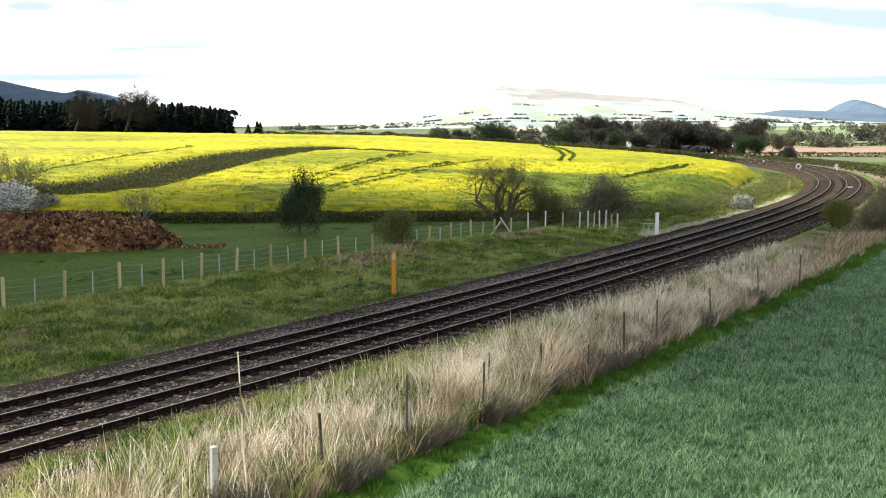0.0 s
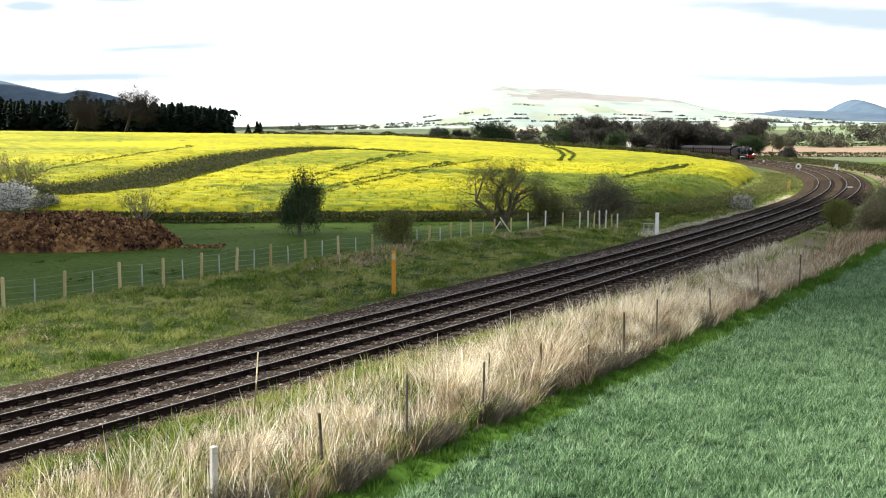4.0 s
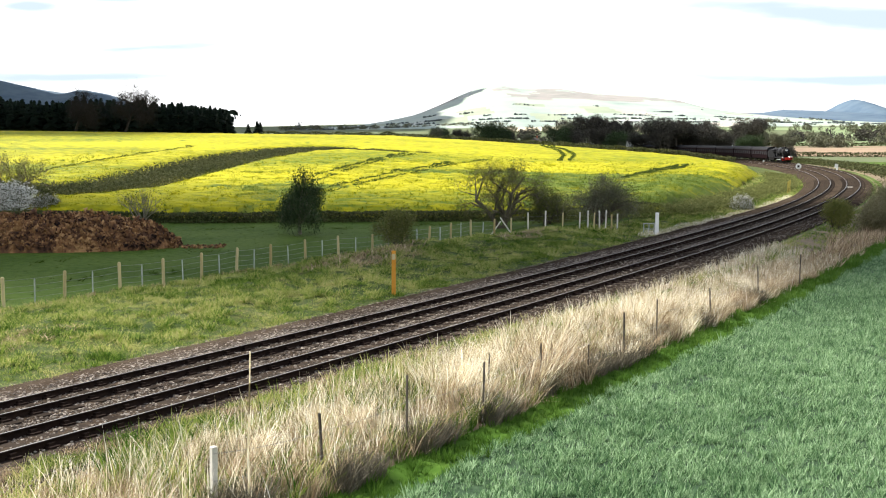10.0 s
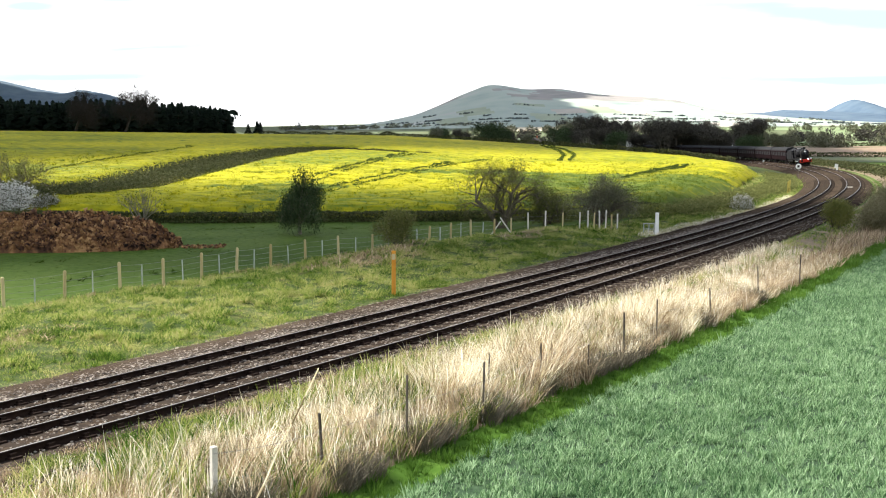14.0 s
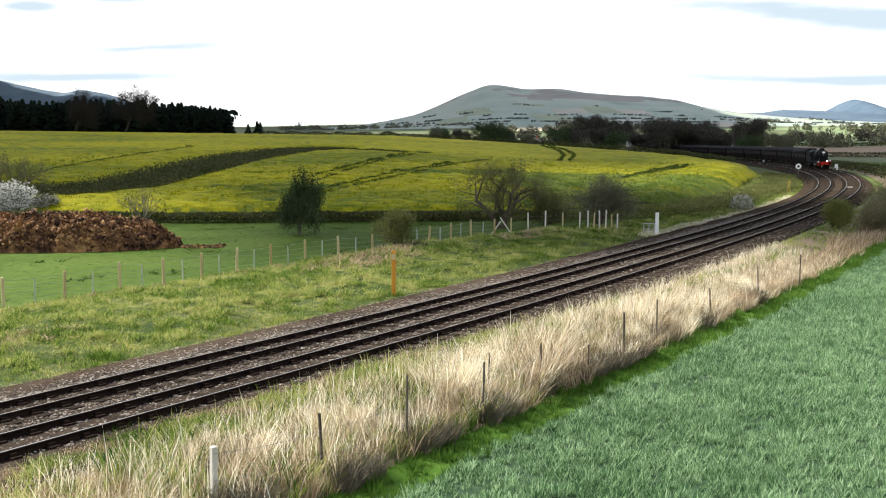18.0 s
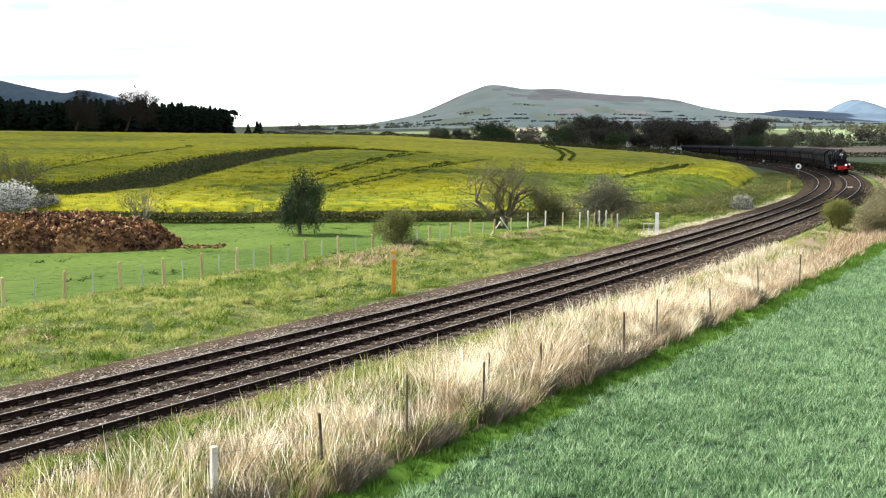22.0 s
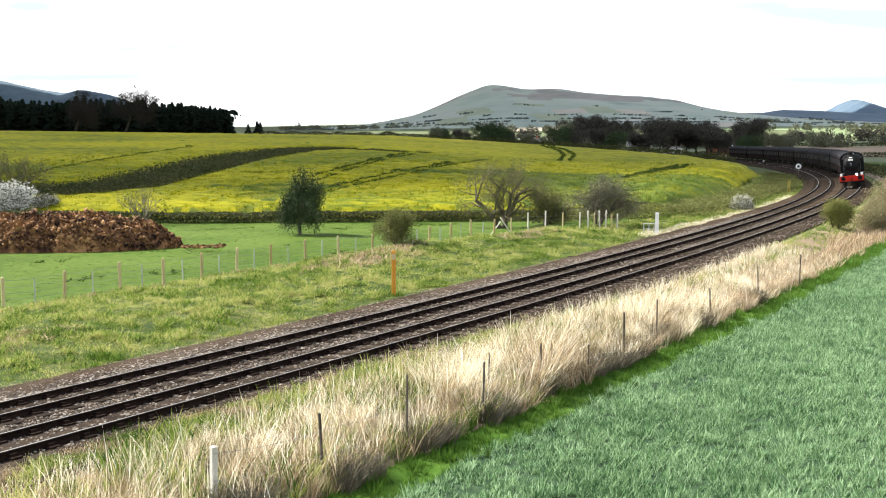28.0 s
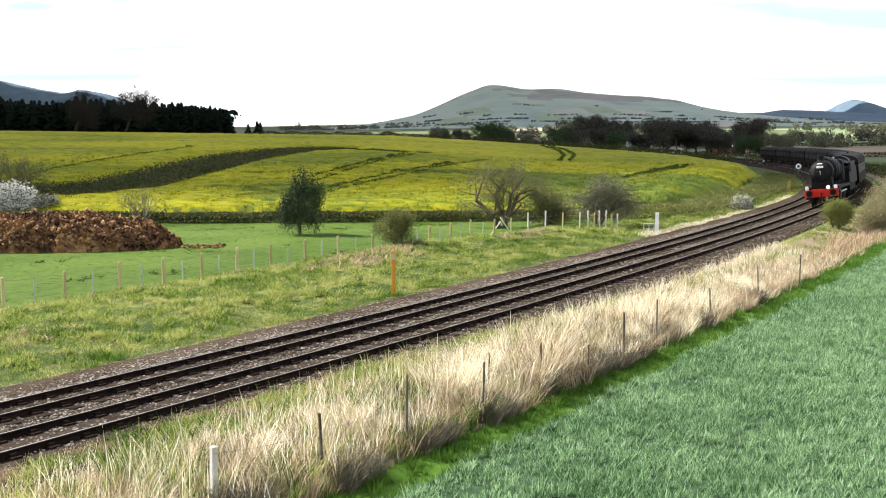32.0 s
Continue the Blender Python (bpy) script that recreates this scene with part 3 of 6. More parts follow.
hgt = (0.24 + 0.5 * smooth(3.6, 5.6, -o)) * rng.uniform(0.5, 1.2, len(p)) * (1 + 0.8 * thin + 0.7 * knot) * np.interp(s, (-6, 4, 9, 14, 26), (0.7, 0.8, 1.05, 1.0, 0.66))
brown = rough_noise(p[:, 0], p[:, 1], 1.3, 14.0) + 0.5 * rough_noise(p[:, 0], p[:, 1], 0.3, 2.0) + rng.normal(0, 0.2, len(p)) > np.interp(s, (-6, 4, 9, 20, 34), (-0.15, 0.0, 0.2, 0.2, 0.0)) - 0.35 * smooth(0.9, 0.3, o - dry_edge(s))
lean = rough_noise(p[:, 0], p[:, 1], 0.55, 21.0) + rng.normal(0, 0.08, len(p))
for mat, m, label in ((M_STRAW, ~brown, "tall bleached dead grass on the railway verge"), (M_REED, brown, "brown withered grass on the railway verge")):
    for low, high, wind in ((-9, -0.12, (-0.3, 0.0)), (-0.12, 0.14, (0.14, 0.05)), (0.14, 9, (0.42, -0.05))):
        k = m & (lean >= low) & (lean < high)
        tagged(scatter("dry_grass", mat, straw, p[k], hgt[k] * 0.8, rng, wind, hgt[k]), label, "dry grass", kind="stuff")
p, s, o = strew(rng, 5200, (-6, 40), (-8.4, -3.6), lambda s, o: o > dry_edge(s) + 0.05)
hgt = rng.uniform(0.55, 1.15, len(p)) * smooth(2.6, 5.0, -o) * np.interp(s, (12, 26), (1.0, 0.7))
stems = scatter("dead_stems", M_STRAW, [tuft(rng, 4, 0.013, l, 0.3, 0.2) for l in (0.2, 0.5, 0.9, 1.3, 0.35, 0.7)], p, hgt * 0.8, rng, (0.02, 0.05), hgt)
tagged(stems, "thin pale dead flower stems standing over the dry grass", "dead stems", kind="stuff")
for label, spots in (("brown withered dock and bramble among the dry grass", ((5.4, -6.5), (9.8, -6.45), (10.9, -6.4), (11.6, -6.5), (12.2, -6.6), (13.3, -6.75), (14.5, -6.7), (19.5, -6.75), (3.2, -6.6), (7.6, -6.6), (25, -6.9), (1.0, -6.3))),):
    for ss, oo in spots:
        q, s, o = strew(rng, 200, (ss - 0.5, ss + 0.5), (oo - 0.55, oo + 0.0))
        hgt = rng.uniform(0.25, 0.75, len(q))
        dead = scatter("dead_weeds", M_TWIG, [tuft(rng, 8, 0.02, 0.7, 0.15) for _ in range(3)], q, hgt, rng, (0.1, 0), hgt)
        tagged(dead, label, "weeds", kind="stuff")
p, s, o = strew(rng, 9000, (34, 130), (-12.0, -4.6), lambda s, o: (o > dry_edge(s) + 0.15 * np.sin(s)) & (o < -6.2 - 0.4 * np.sin(s * 0.5)))
hgt = rng.uniform(0.25, 0.62, len(p))
fargrass = scatter("dry_grass", M_REED, [tuft(rng, 6, 0.05, 0.5, 0.2) for _ in range(4)], p, hgt, rng, (0.2, 0.05), hgt)
tagged(fargrass, "bleached dead grass further along the verge", "dry grass", kind="stuff")
p, s, o = strew(rng, 22000, (-6, 75), (-9.0, -3.2), lambda s, o: (o > dry_edge(s)) & (rng.rand(len(s)) < np.where(s > 11, np.where((o > -6.3) & (o < np.interp(s, (11, 22), (-3.7, -4.5))), 0.95, 0.1), 0.35 + 0.6 * (s < 9))))
green = rough_noise(p[:, 0], p[:, 1], 1.2, 9.0) > -0.1
p = p[green]
hgt = rng.uniform(0.25, 0.75, len(p)) * np.interp(s[green], (14, 24), (1.0, 0.45))
weeds = scatter("verge_grass", M_BLADE, [tuft(rng, 7, 0.03, 0.6) for _ in range(4)], p, hgt, rng, (0.1, 0.0), hgt)
tagged(weeds, "green grass growing among the dead stems", "grass", kind="stuff")
p, s, o = strew(rng, 15000, (-8, 16), (-5.2, -2.95), lambda s, o: (o < np.interp(s, (-8, 5, 16), (-2.95, -3.1, -3.6))) & (rng.rand(len(s)) < np.interp(s, (4, 16), (1.0, 0.35))))
p[:, 2] = np.maximum(p[:, 2], on_line(s, o)[2] + np.interp(o, (-4.4, -3.7, -2.9), (-0.75, -0.26, -0.15)))
green = rough_noise(p[:, 0], p[:, 1], 0.7, 31.0) > -0.02
hgt = rng.uniform(0.08, 0.3, len(p)) * np.interp(o, (-4.4, -3.2), (1.2, 0.6))
for mat, m, label in ((M_BLADE, green, "short green grass creeping up to the ballast"), (M_REED, ~green, "low withered grass creeping up to the ballast")):
    tagged(scatter("cess_grass", mat, [tuft(rng, 6, 0.03, 0.9, 0.15) for _ in range(4)], p[m], hgt[m] * 1.3, rng, (0.1, 0.0), hgt[m]), label, "grass", kind="stuff")
p, s, o = strew(rng, 60000, (-2, 70), (-10.5, -6.7), lambda s, o: (o < dry_edge(s) + 0.2) & (o > wheat_edge(s) - 0.12))
hgt = rng.uniform(0.07, 0.22, len(p)) * (1 + 1.3 * rough_noise(p[:, 0], p[:, 1], 0.3, 6.0))
margin = scatter("margin_grass", M_MARGIN, [tuft(rng, 6, 0.09, 0.6, plain=True) for _ in range(4)], p, hgt, rng, (0.1, 0.0), hgt)
tagged(margin, "lush short green grass along the wheat field's edge", "grass", kind="stuff")

# wheat drilled in rows
rng = np.random.RandomState(8)
s, o = rng.uniform(-4, 66, 420000), rng.uniform(-34, -7.7, 420000)
o = np.round(o / 0.16) * 0.16 + rng.normal(0, 0.035, len(o))
x, y, _ = on_line(s, o)
m = (o < wheat_edge(s) + 0.12 * np.sin(s * 1.3)) & (x < 0.47 * y + 1.5) & (y > 11) & (rng.rand(len(s)) < np.interp(y, (11, 30, 60), (1, 0.85, 0.5)))
p = np.stack([x[m], y[m], land(x[m], y[m]) + 0.03], 1)
stand = 0.6 * rough_noise(p[:, 0], p[:, 1], 0.9, 2.0) + rough_noise(p[:, 0], p[:, 1], 0.26, 5.0)
p, stand = p[stand > -0.3], stand[stand > -0.3]
hgt = rng.uniform(0.12, 0.22, len(p)) * (1 + 0.75 * stand)
wheat = scatter("wheat_crop", M_WHEAT, [tuft(rng, 6, 0.12, 0.8, 0.3, plain=True) for _ in range(8)], p, hgt * 0.9, rng, (0.03, 0.0), hgt)
tagged(wheat, "young blue-green wheat standing thick in drilled rows", "wheat", kind="stuff")

# rough tussocks of the far bank
rng = np.random.RandomState(12)
p, s, o = strew(rng, 150000, (-2, 78), (6.2, 19.6), lambda s, o: o < np.interp(s, (40, 62, 80), (19.3, 11.3, 10.2)))
lump = 0.6 * rough_noise(p[:, 0], p[:, 1], 1.5, 7.0) + 0.8 * rough_noise(p[:, 0], p[:, 1], 0.5, 27.0)
m = rng.rand(len(p)) < np.clip(0.5 + 1.1 * lump, 0.12, 1)
p, lump, o, s = p[m], lump[m], o[m], s[m]
hgt = (0.12 + 0.13 * rng.rand(len(p))) * (1 + 1.5 * np.clip(lump, -0.5, 1)) * np.interp(o, (6.2, 7.5), (0.6, 1))
bankgrass = scatter("bank_grass", M_BLADE, [tuft(rng, 6, 0.075, 0.8, 0.2, plain=True) for _ in range(6)], p, hgt * 1.4, rng, (0.1, -0.03), hgt)
tagged(bankgrass, "tussocky green and yellowing grass on the railway bank", "grass", kind="stuff")
p, s, o = strew(rng, 30000, (-2, 52), (5.9, 18.5))
hgt = rng.uniform(0.07, 0.16, len(p))
turf = scatter("bank_turf", M_BLADE, [tuft(rng, 6, 0.08, 1.3, 0.3, plain=True) for _ in range(5)], p, hgt * 2.2, rng, (0.1, 0), hgt)
tagged(turf, "short green turf between the bank's tussocks", "grass", kind="stuff")
p, s, o = strew(rng, 2600, (0, 62), (16.5, 19.5), lambda s, o: np.abs(o - np.interp(s, (40, 62), (18.6, 10.8))) < 0.6)
hgt = rng.uniform(0.15, 0.38, len(p))
crestgrass = scatter("fence_line_grass", M_REED, [tuft(rng, 6, 0.05, 0.6, 0.2) for _ in range(4)], p, hgt, rng, (0.2, 0.0), hgt)
tagged(crestgrass, "pale ungrazed grass along the foot of the fence", "grass", kind="stuff")
p, s, o = strew(rng, 6000, (26, 56), (9.5, 17.5), lambda s, o: (((s - 32.5) / 5) ** 2 + ((o - 14.2) / 2.2) ** 2 + 0.5 * rng.rand(len(s)) < 1.1) | (((s - 47) / 4) ** 2 + ((o - 12) / 1.6) ** 2 + 0.5 * rng.rand(len(s)) < 0.9))
hgt = rng.uniform(0.15, 0.4, len(p))
mound = scatter("mound_grass", M_REED, [tuft(rng, 6, 0.06, 0.9, 0.2) for _ in range(4)], p, hgt * 1.4, rng, (0.1, 0), hgt)
p, s, o = strew(rng, 1500, (3, 13), (9.0, 13.0), lambda s, o: ((s - 8) / 3.5) ** 2 + ((o - 10.8) / 1.3) ** 2 + 0.6 * rng.rand(len(s)) < 1.1)
hgt = rng.uniform(0.12, 0.3, len(p))
patch = scatter("mound_grass", M_REED, [tuft(rng, 6, 0.06, 0.9, 0.2) for _ in range(4)], p, hgt * 1.6, rng, (0.1, 0), hgt)
tagged(patch, "brown withered patch in the bank's green grass", "grass", kind="stuff")
tagged(mound, "withered brown grass on a low mound by the fence", "grass", kind="stuff")
p, s, o = strew(rng, 7000, (0, 90), (19.2, 45))
hgt = rng.uniform(0.03, 0.1, len(p)) * (1 + 2.2 * (rough_noise(p[:, 0], p[:, 1], 4.0, 3.0) > 0.42))
sward = scatter("pasture_grass", M_PASTURE, [tuft(rng, 5, 0.12, 1.2, 0.3, plain=True) for _ in range(4)], p, hgt * 2.5, rng, (0, 0), hgt)
tagged(sward, "short grazed pasture grass with darker tussocks", "grass", kind="stuff")


p, s, o = strew(rng, 42000, (70, 175), (4.5, 13.5), lambda s, o: o > np.interp(s, (70, 105), (6.4, 4.6)))
lump = rough_noise(p[:, 0], p[:, 1], 3.0, 17.0)
m = rng.rand(len(p)) < np.clip(0.5 + 0.9 * lump, 0.05, 1)
hgt = rng.uniform(0.12, 0.4, m.sum())
curvegrass = scatter("bank_grass", M_BLADE, [tuft(rng, 6, 0.1, 0.9, 0.3, plain=True) for _ in range(4)], p[m], hgt * 1.8, rng, (0.1, 0), hgt)
tagged(curvegrass, "rank yellow-green grass inside the curve of the line", "grass", kind="stuff")


p, s, o = strew(rng, 5200, (54, 112), (4.6, 8.0), lambda s, o: np.abs(o - np.interp(s, (54, 105), (6.9, 5.0))) < 0.55 + 0.25 * np.sin(s * 0.8))
hgt = rng.uniform(0.15, 0.42, len(p))
tagged(scatter("edge_grass", M_STRAW, [tuft(rng, 6, 0.05, 0.7, 0.2) for _ in range(4)], p, hgt * 1.2, rng, (0.15, 0.0), hgt), "pale dead grass along the edge of the ballast", "grass", kind="stuff")


# ---- the rape field ----
def near_path(x, y, path):
    """Distance to a line of places."""
    d = np.full(np.shape(x), 1e9)
    for (ax, ay), (bx, by) in zip(path[:-1], path[1:]):
        ux, uy = bx - ax, by - ay
        t = np.clip(((x - ax) * ux + (y - ay) * uy) / (ux * ux + uy * uy), 0, 1)
        d = np.minimum(d, np.hypot(x - ax - t * ux, y - ay - t * uy))
    return d


WHEELINGS = (((-15.4, 96.2), (-13.6, 107.8), (-11.1, 119.9), (-7.3, 137.6), (-4.1, 145.8)), ((-14.3, 113.3), (-10.5, 129.5), (-5.7, 146.8)),
             ((-12.0, 95.1), (-8.5, 105.1), (-4.2, 115.2), (1.1, 130.6), (5.9, 141.2)), ((-12.3, 99.4), (-8.3, 110.4), (-3.1, 123.0), (1.1, 134.2)),
             ((-45.7, 108.0), (-45.9, 119.7), (-44.0, 134.3), (-39.4, 158.5)),
             ((20.3, 196.1), (21.4, 175.6), (20.6, 159.0), (18.1, 144.6)), ((18.9, 195.1), (19.9, 175.0), (19.0, 158.7), (16.4, 143.2)),
             ((20.4, 115.3), (25.8, 126.0), (29.8, 132.7), (32.4, 139.4)), ((23.2, 120.0), (28.1, 128.3), (31.4, 133.6), (34.2, 141.2)))
DITCH = ((-80, 106), (-41.2, 101.1), (-37.5, 100.5), (-34.2, 104.3), (-32.2, 118.5), (-29.6, 137.2), (-24.7, 155.2), (-18.6, 161))
SPUR = ((-18.6, 160), (-8.9, 153.1), (-4.6, 151.2), (-2.1, 151.8))


def rape_edges(x, y):
    ang = x / y
    return np.interp(ang, (-0.44, 0.15, 0.215, 0.262, 0.29, 0.3185, 0.33), (86.5, 88, 87, 101, 117, 163, 200)), np.interp(ang, (-0.44, 0.09, 0.245, 0.312), (255, 225, 182, 165))


def in_rape(x, y):
    foot, far = rape_edges(x, y)
    return (y > foot) & (y < far) & (along(x, y)[1] > 9.5)


def crop_height(x, y):
    h = np.ones(np.shape(x))
    gap = near_path(x, y, DITCH)
    h *= smooth(4.0, 6.5, gap)
    h *= 0.3 + 0.7 * smooth(0.5, 1.3, near_path(x, y, SPUR))
    h *= 0.12 + 0.88 * smooth(0.0, 1.6, y - rape_edges(x, y)[0])
    h *= 1 - smooth(8, 20, x) * (1 - 0.95 * smooth(0.0, 5.0, np.minimum(y - rape_edges(x, y)[0], along(x, y)[1] - 9.5)))
    return h


XR = steps((-150, -60, 2.0), (-60, 62, 0.7))
YR = steps((84, 170, 0.7), (170, 262, 2.0))
gx, gy = np.meshgrid(XR, YR)
wob = np.array([noise.noise(Vector((a * 0.45, b * 0.45, 1.0))) + 0.7 * noise.noise(Vector((a * 1.3, b * 1.3, 5.0))) for a, b in zip(gx.ravel(), gy.ravel())]).reshape(gx.shape)
rape = sheet("rape_crop", XR, YR, lambda x, y: land(x, y) + 0.06 + (0.92 + 0.13 * wob) * crop_height(x, y), M_RAPE, in_rape)
tagged(rape, "flowering yellow oilseed rape with dark wheelings on a rising field", "rape crop", kind="stuff")


def budding(x, y):
    """Where the crop is still green: towards the line and in drifts near its foot."""
    drift = np.array([noise.noise(Vector((a / 11, b / 5, 8.0))) + 0.5 * noise.noise(Vector((a / 3, b / 2, 3.0))) for a, b in zip(x, y)])
    return smooth(4, 13, x) * smooth(127, 116, y) * smooth(88, 91, y) + 0.9 * np.exp(-((x - 2) / 8) ** 2 - ((y - 121) / 3) ** 2) + 0.8 * np.exp(-((x + 16) / 5) ** 2 - ((y - 100) / 7) ** 2) + 0.55 * drift


rape.data.materials.append(M_LEAFY)
mid = np.array([pl.center for pl in rape.data.polygons])
rape.data.polygons.foreach_set("material_index", (budding(mid[:, 0], mid[:, 1]) + np.random.RandomState(4).normal(0, 0.1, len(mid)) > 0.45).astype(np.int32))
rng = np.random.RandomState(21)
x, y = rng.uniform(-52, 45, 60000), rng.uniform(86, 150, 60000)
foot, far_edge = rape_edges(x, y)
thin = np.array([noise.noise(Vector((a / 9, b / 6, 8.0))) + 0.5 * noise.noise(Vector((a / 3, b / 2, 3.0))) for a, b in zip(x, y)])
m = in_rape(x, y) & (crop_height(x, y) > 0.6) & (rng.rand(len(x)) < np.clip(0.9 - (y - 86) / 90, 0.15, 1)) & (np.abs(x) < 0.46 * y)
x, y, thin = x[m], y[m], thin[m]
p = np.stack([x, y, land(x, y) - 0.1 + 0.9 * crop_height(x, y)], 1)
hgt = rng.uniform(0.22, 0.5, len(p))
bloom = thin * 0.6 + rng.normal(0, 0.15, len(p)) + 0.42 > budding(x, y)
heads = scatter("rape_flowers", M_BLOOM, [tuft(rng, 6, 0.26, 1.0, 0.35, 0.1, True) for _ in range(4)], p[bloom], hgt[bloom], rng, (0.1, 0), hgt[bloom])
tagged(heads, "bright yellow flower heads of oilseed rape", "flowers", kind="stuff")
leafy = scatter("rape_leaves", M_LEAFY, [tuft(rng, 6, 0.26, 1.0, 0.35, 0.1, True) for _ in range(4)], p[~bloom], hgt[~bloom] * 1.15, rng, (0.1, 0), hgt[~bloom] * 1.15)
tagged(leafy, "green rape plants not yet in flower", "leaves", kind="stuff")
# the sides of the crop along its lower edge
x, y = rng.uniform(-48, 52, 130000), rng.uniform(85, 168, 130000)
m = in_rape(x, y) & ~(in_rape(x, y - 0.9) & in_rape(x + 0.8, y - 0.4))
p = np.stack([x[m], y[m], land(x[m], y[m])], 1)
hgt = rng.uniform(0.35, 1.0, len(p)) * np.clip(crop_height(p[:, 0], p[:, 1]), 0.25, 1)
skirt = scatter("rape_stems", M_STEM, [tuft(rng, 5, 0.12, 0.5, 0.3, 0.1, True) for _ in range(4)], p, hgt, rng, (0, 0), hgt)
tagged(skirt, "green stems at the lower edge of the rape", "stems", kind="stuff")


# ---- trees and bushes ----
def limbs(rng, height, girth, levels, fork, spread, start=0.25, lift=0.25, trunks=1):
    """Branch segments (p, q, r1, r2) of a bare tree and the places of its twig ends."""
    segs, ends = [], []

    def grow(p, way, length, r, level):
        n = 3
        for i in range(n):
            way = (way + Vector(rng.normal(0, 0.1, 3)) + Vector((0, 0, lift * 0.12))).normalized()
            q = p + way * length / n
            r2 = r * (0.86 if level else 0.9)
            segs.append((p, q, r, r2))
            if level < levels and (level or i >= n * start - 0.5):
                for _ in range(fork if i < n - 1 else fork + 1):
                    side = Vector(rng.normal(0, 1, 3))
                    side = (side - way * side.dot(way)).normalized()
                    new_way = (way * (1 - spread) + side * spread * rng.uniform(0.8, 1.5) + Vector((0, 0, lift * 0.3))).normalized()
                    grow(q, new_way, length * rng.uniform(0.5, 0.72), r2 * 0.6, level + 1)
            p, r = q, r2
        if level >= levels - 1:
            ends.append(p)

    for k in range(trunks):
        tilt_way = Vector((rng.normal(0, 0.12 + 0.25 * (trunks > 1)), rng.normal(0, 0.12 + 0.25 * (trunks > 1)), 1)).normalized()
        grow(Vector((rng.normal(0, 0.15 * (trunks > 1)), rng.normal(0, 0.15 * (trunks > 1)), 0)), tilt_way, height * 0.5, girth, 0)
    top = max(e.z for e in ends)
    k = height / top
    segs = [(p * k, q * k, a, b) for p, q, a, b in segs]
    return segs, [e * k for e in ends]


def prisms(segs, sides=4, least=0.0):
    vs, fs = [], []
    for p, q, a, b in segs:
        d = (q - p).normalized()
        u = d.orthogonal().normalized()
        w = d.cross(u)
        n = len(vs)
        for c, r in ((p, max(a, least)), (q, max(b, least))):
            for k in range(sides):
                t = 2 * math.pi * k / sides
                vs.append(c + (u * math.cos(t) + w * math.sin(t)) * r)
        fs += [(n + k, n + (k + 1) % sides, n + sides + (k + 1) % sides, n + sides + k) for k in range(sides)]
    return np.array([tuple(v) for v in vs]), np.array(fs)


def leaf_cloud(rng, centres, each, spread, size):
    """Small crossed leaves round the twig ends."""
    c = np.repeat(np.array([tuple(e) for e in centres]), each, 0)
    c = c + rng.normal(0, spread, c.shape)
    c[:, 2] = np.maximum(c[:, 2], 0.06)
    n = len(c)
    a, b = rng.normal(0, 1, (n, 3)), rng.normal(0, 1, (n, 3))
    a /= np.linalg.norm(a, axis=1)[:, None]
    b -= a * (a * b).sum(1)[:, None]
    b /= np.linalg.norm(b, axis=1)[:, None]
    sz = (size * rng.uniform(0.5, 1.3, n))[:, None]
    v = np.stack([c - a * sz, c + b * sz * 0.6, c + a * sz, c - b * sz * 0.6], 1).reshape(-1, 3)
    return v, np.arange(4 * n).reshape(-1, 4)


def tree(name, label, category, seed, height, girth, levels=3, fork=2, spread=0.55, leaf=None, each=8, fuzz=0.3, size=0.1, bark=None,
         trunks=1, start=0.25, lift=0.25, twig=None, group="", second=None):
    rng = np.random.RandomState(seed)
    ob = new(name)
    tagged(ob, label, category, group)
    segs, ends = limbs(rng, height, girth, levels, fork, spread, start, lift, trunks)
    thick = [sg for sg in segs if sg[2] > girth * 0.2]
    thin_segs = [sg for sg in segs if sg[2] <= girth * 0.2]
    for nm, sg, mat, least in (("trunk", thick, bark or M_BARK, 0.02), ("branchwork", thin_segs, twig or M_TWIG, height * 0.0016)):
        if sg:
            v, f = prisms(sg, 5 if nm == "trunk" else 3, least)
            w = new(nm, raw_mesh(nm, v, f, mat))
            w.parent = ob
            if nm == "branchwork":
                w["kind"] = "stuff"
    if leaf:
        v, f = leaf_cloud(rng, ends, each, fuzz, size)
        w = new("crown", raw_mesh("crown", v, f, leaf, flat=True))
        w.parent = ob
    if second:
        mat, n2, fz2, sz2 = second
        v, f = leaf_cloud(rng, ends, n2, fz2, sz2)
        w = new("blossom", raw_mesh("blossom", v, f, mat, flat=True))
        w.parent = ob
    return ob


def plant(ob, x, y, sink=0.05, turn=0, size=1.0):
    ob.matrix_basis = Matrix.Translation((x, y, float(land(x, y)) - sink)) @ Matrix.Rotation(radians(turn), 4, "Z") @ Matrix.Scale(size, 4)
    return ob


plant(tree("holly_tree", "dense dark evergreen holly with a pale forked trunk", "tree", 31, 4.7, 0.17, 3, 2, 0.6, M_EVERGREEN, 46, 0.24, 0.07, M_PALEBARK, start=0.0, lift=0.05), -10.4, 73.1).scale = (0.8, 0.8, 1.0)
plant(tree("hawthorn_tree", "gnarled bare hawthorn just coming into leaf", "tree", 35, 5.5, 0.2, 4, 1, 0.62, M_BUD, 14, 0.26, 0.04, start=0.0, lift=0.3, trunks=4), 4.6, 78.0)
plant(tree("thorn_bush", "low spreading thorn bush with few leaves", "bush", 36, 3.1, 0.1, 3, 2, 0.65, M_BUD, 4, 0.25, 0.07, trunks=4, start=0.0), 8.0, 78.5)
plant(tree("grey_bush", "dense grey-brown twiggy bush", "bush", 38, 3.9, 0.09, 3, 2, 0.55, M_PALEWOOD, 9, 0.24, 0.045, trunks=4, start=0.0), 11.3, 72.5)
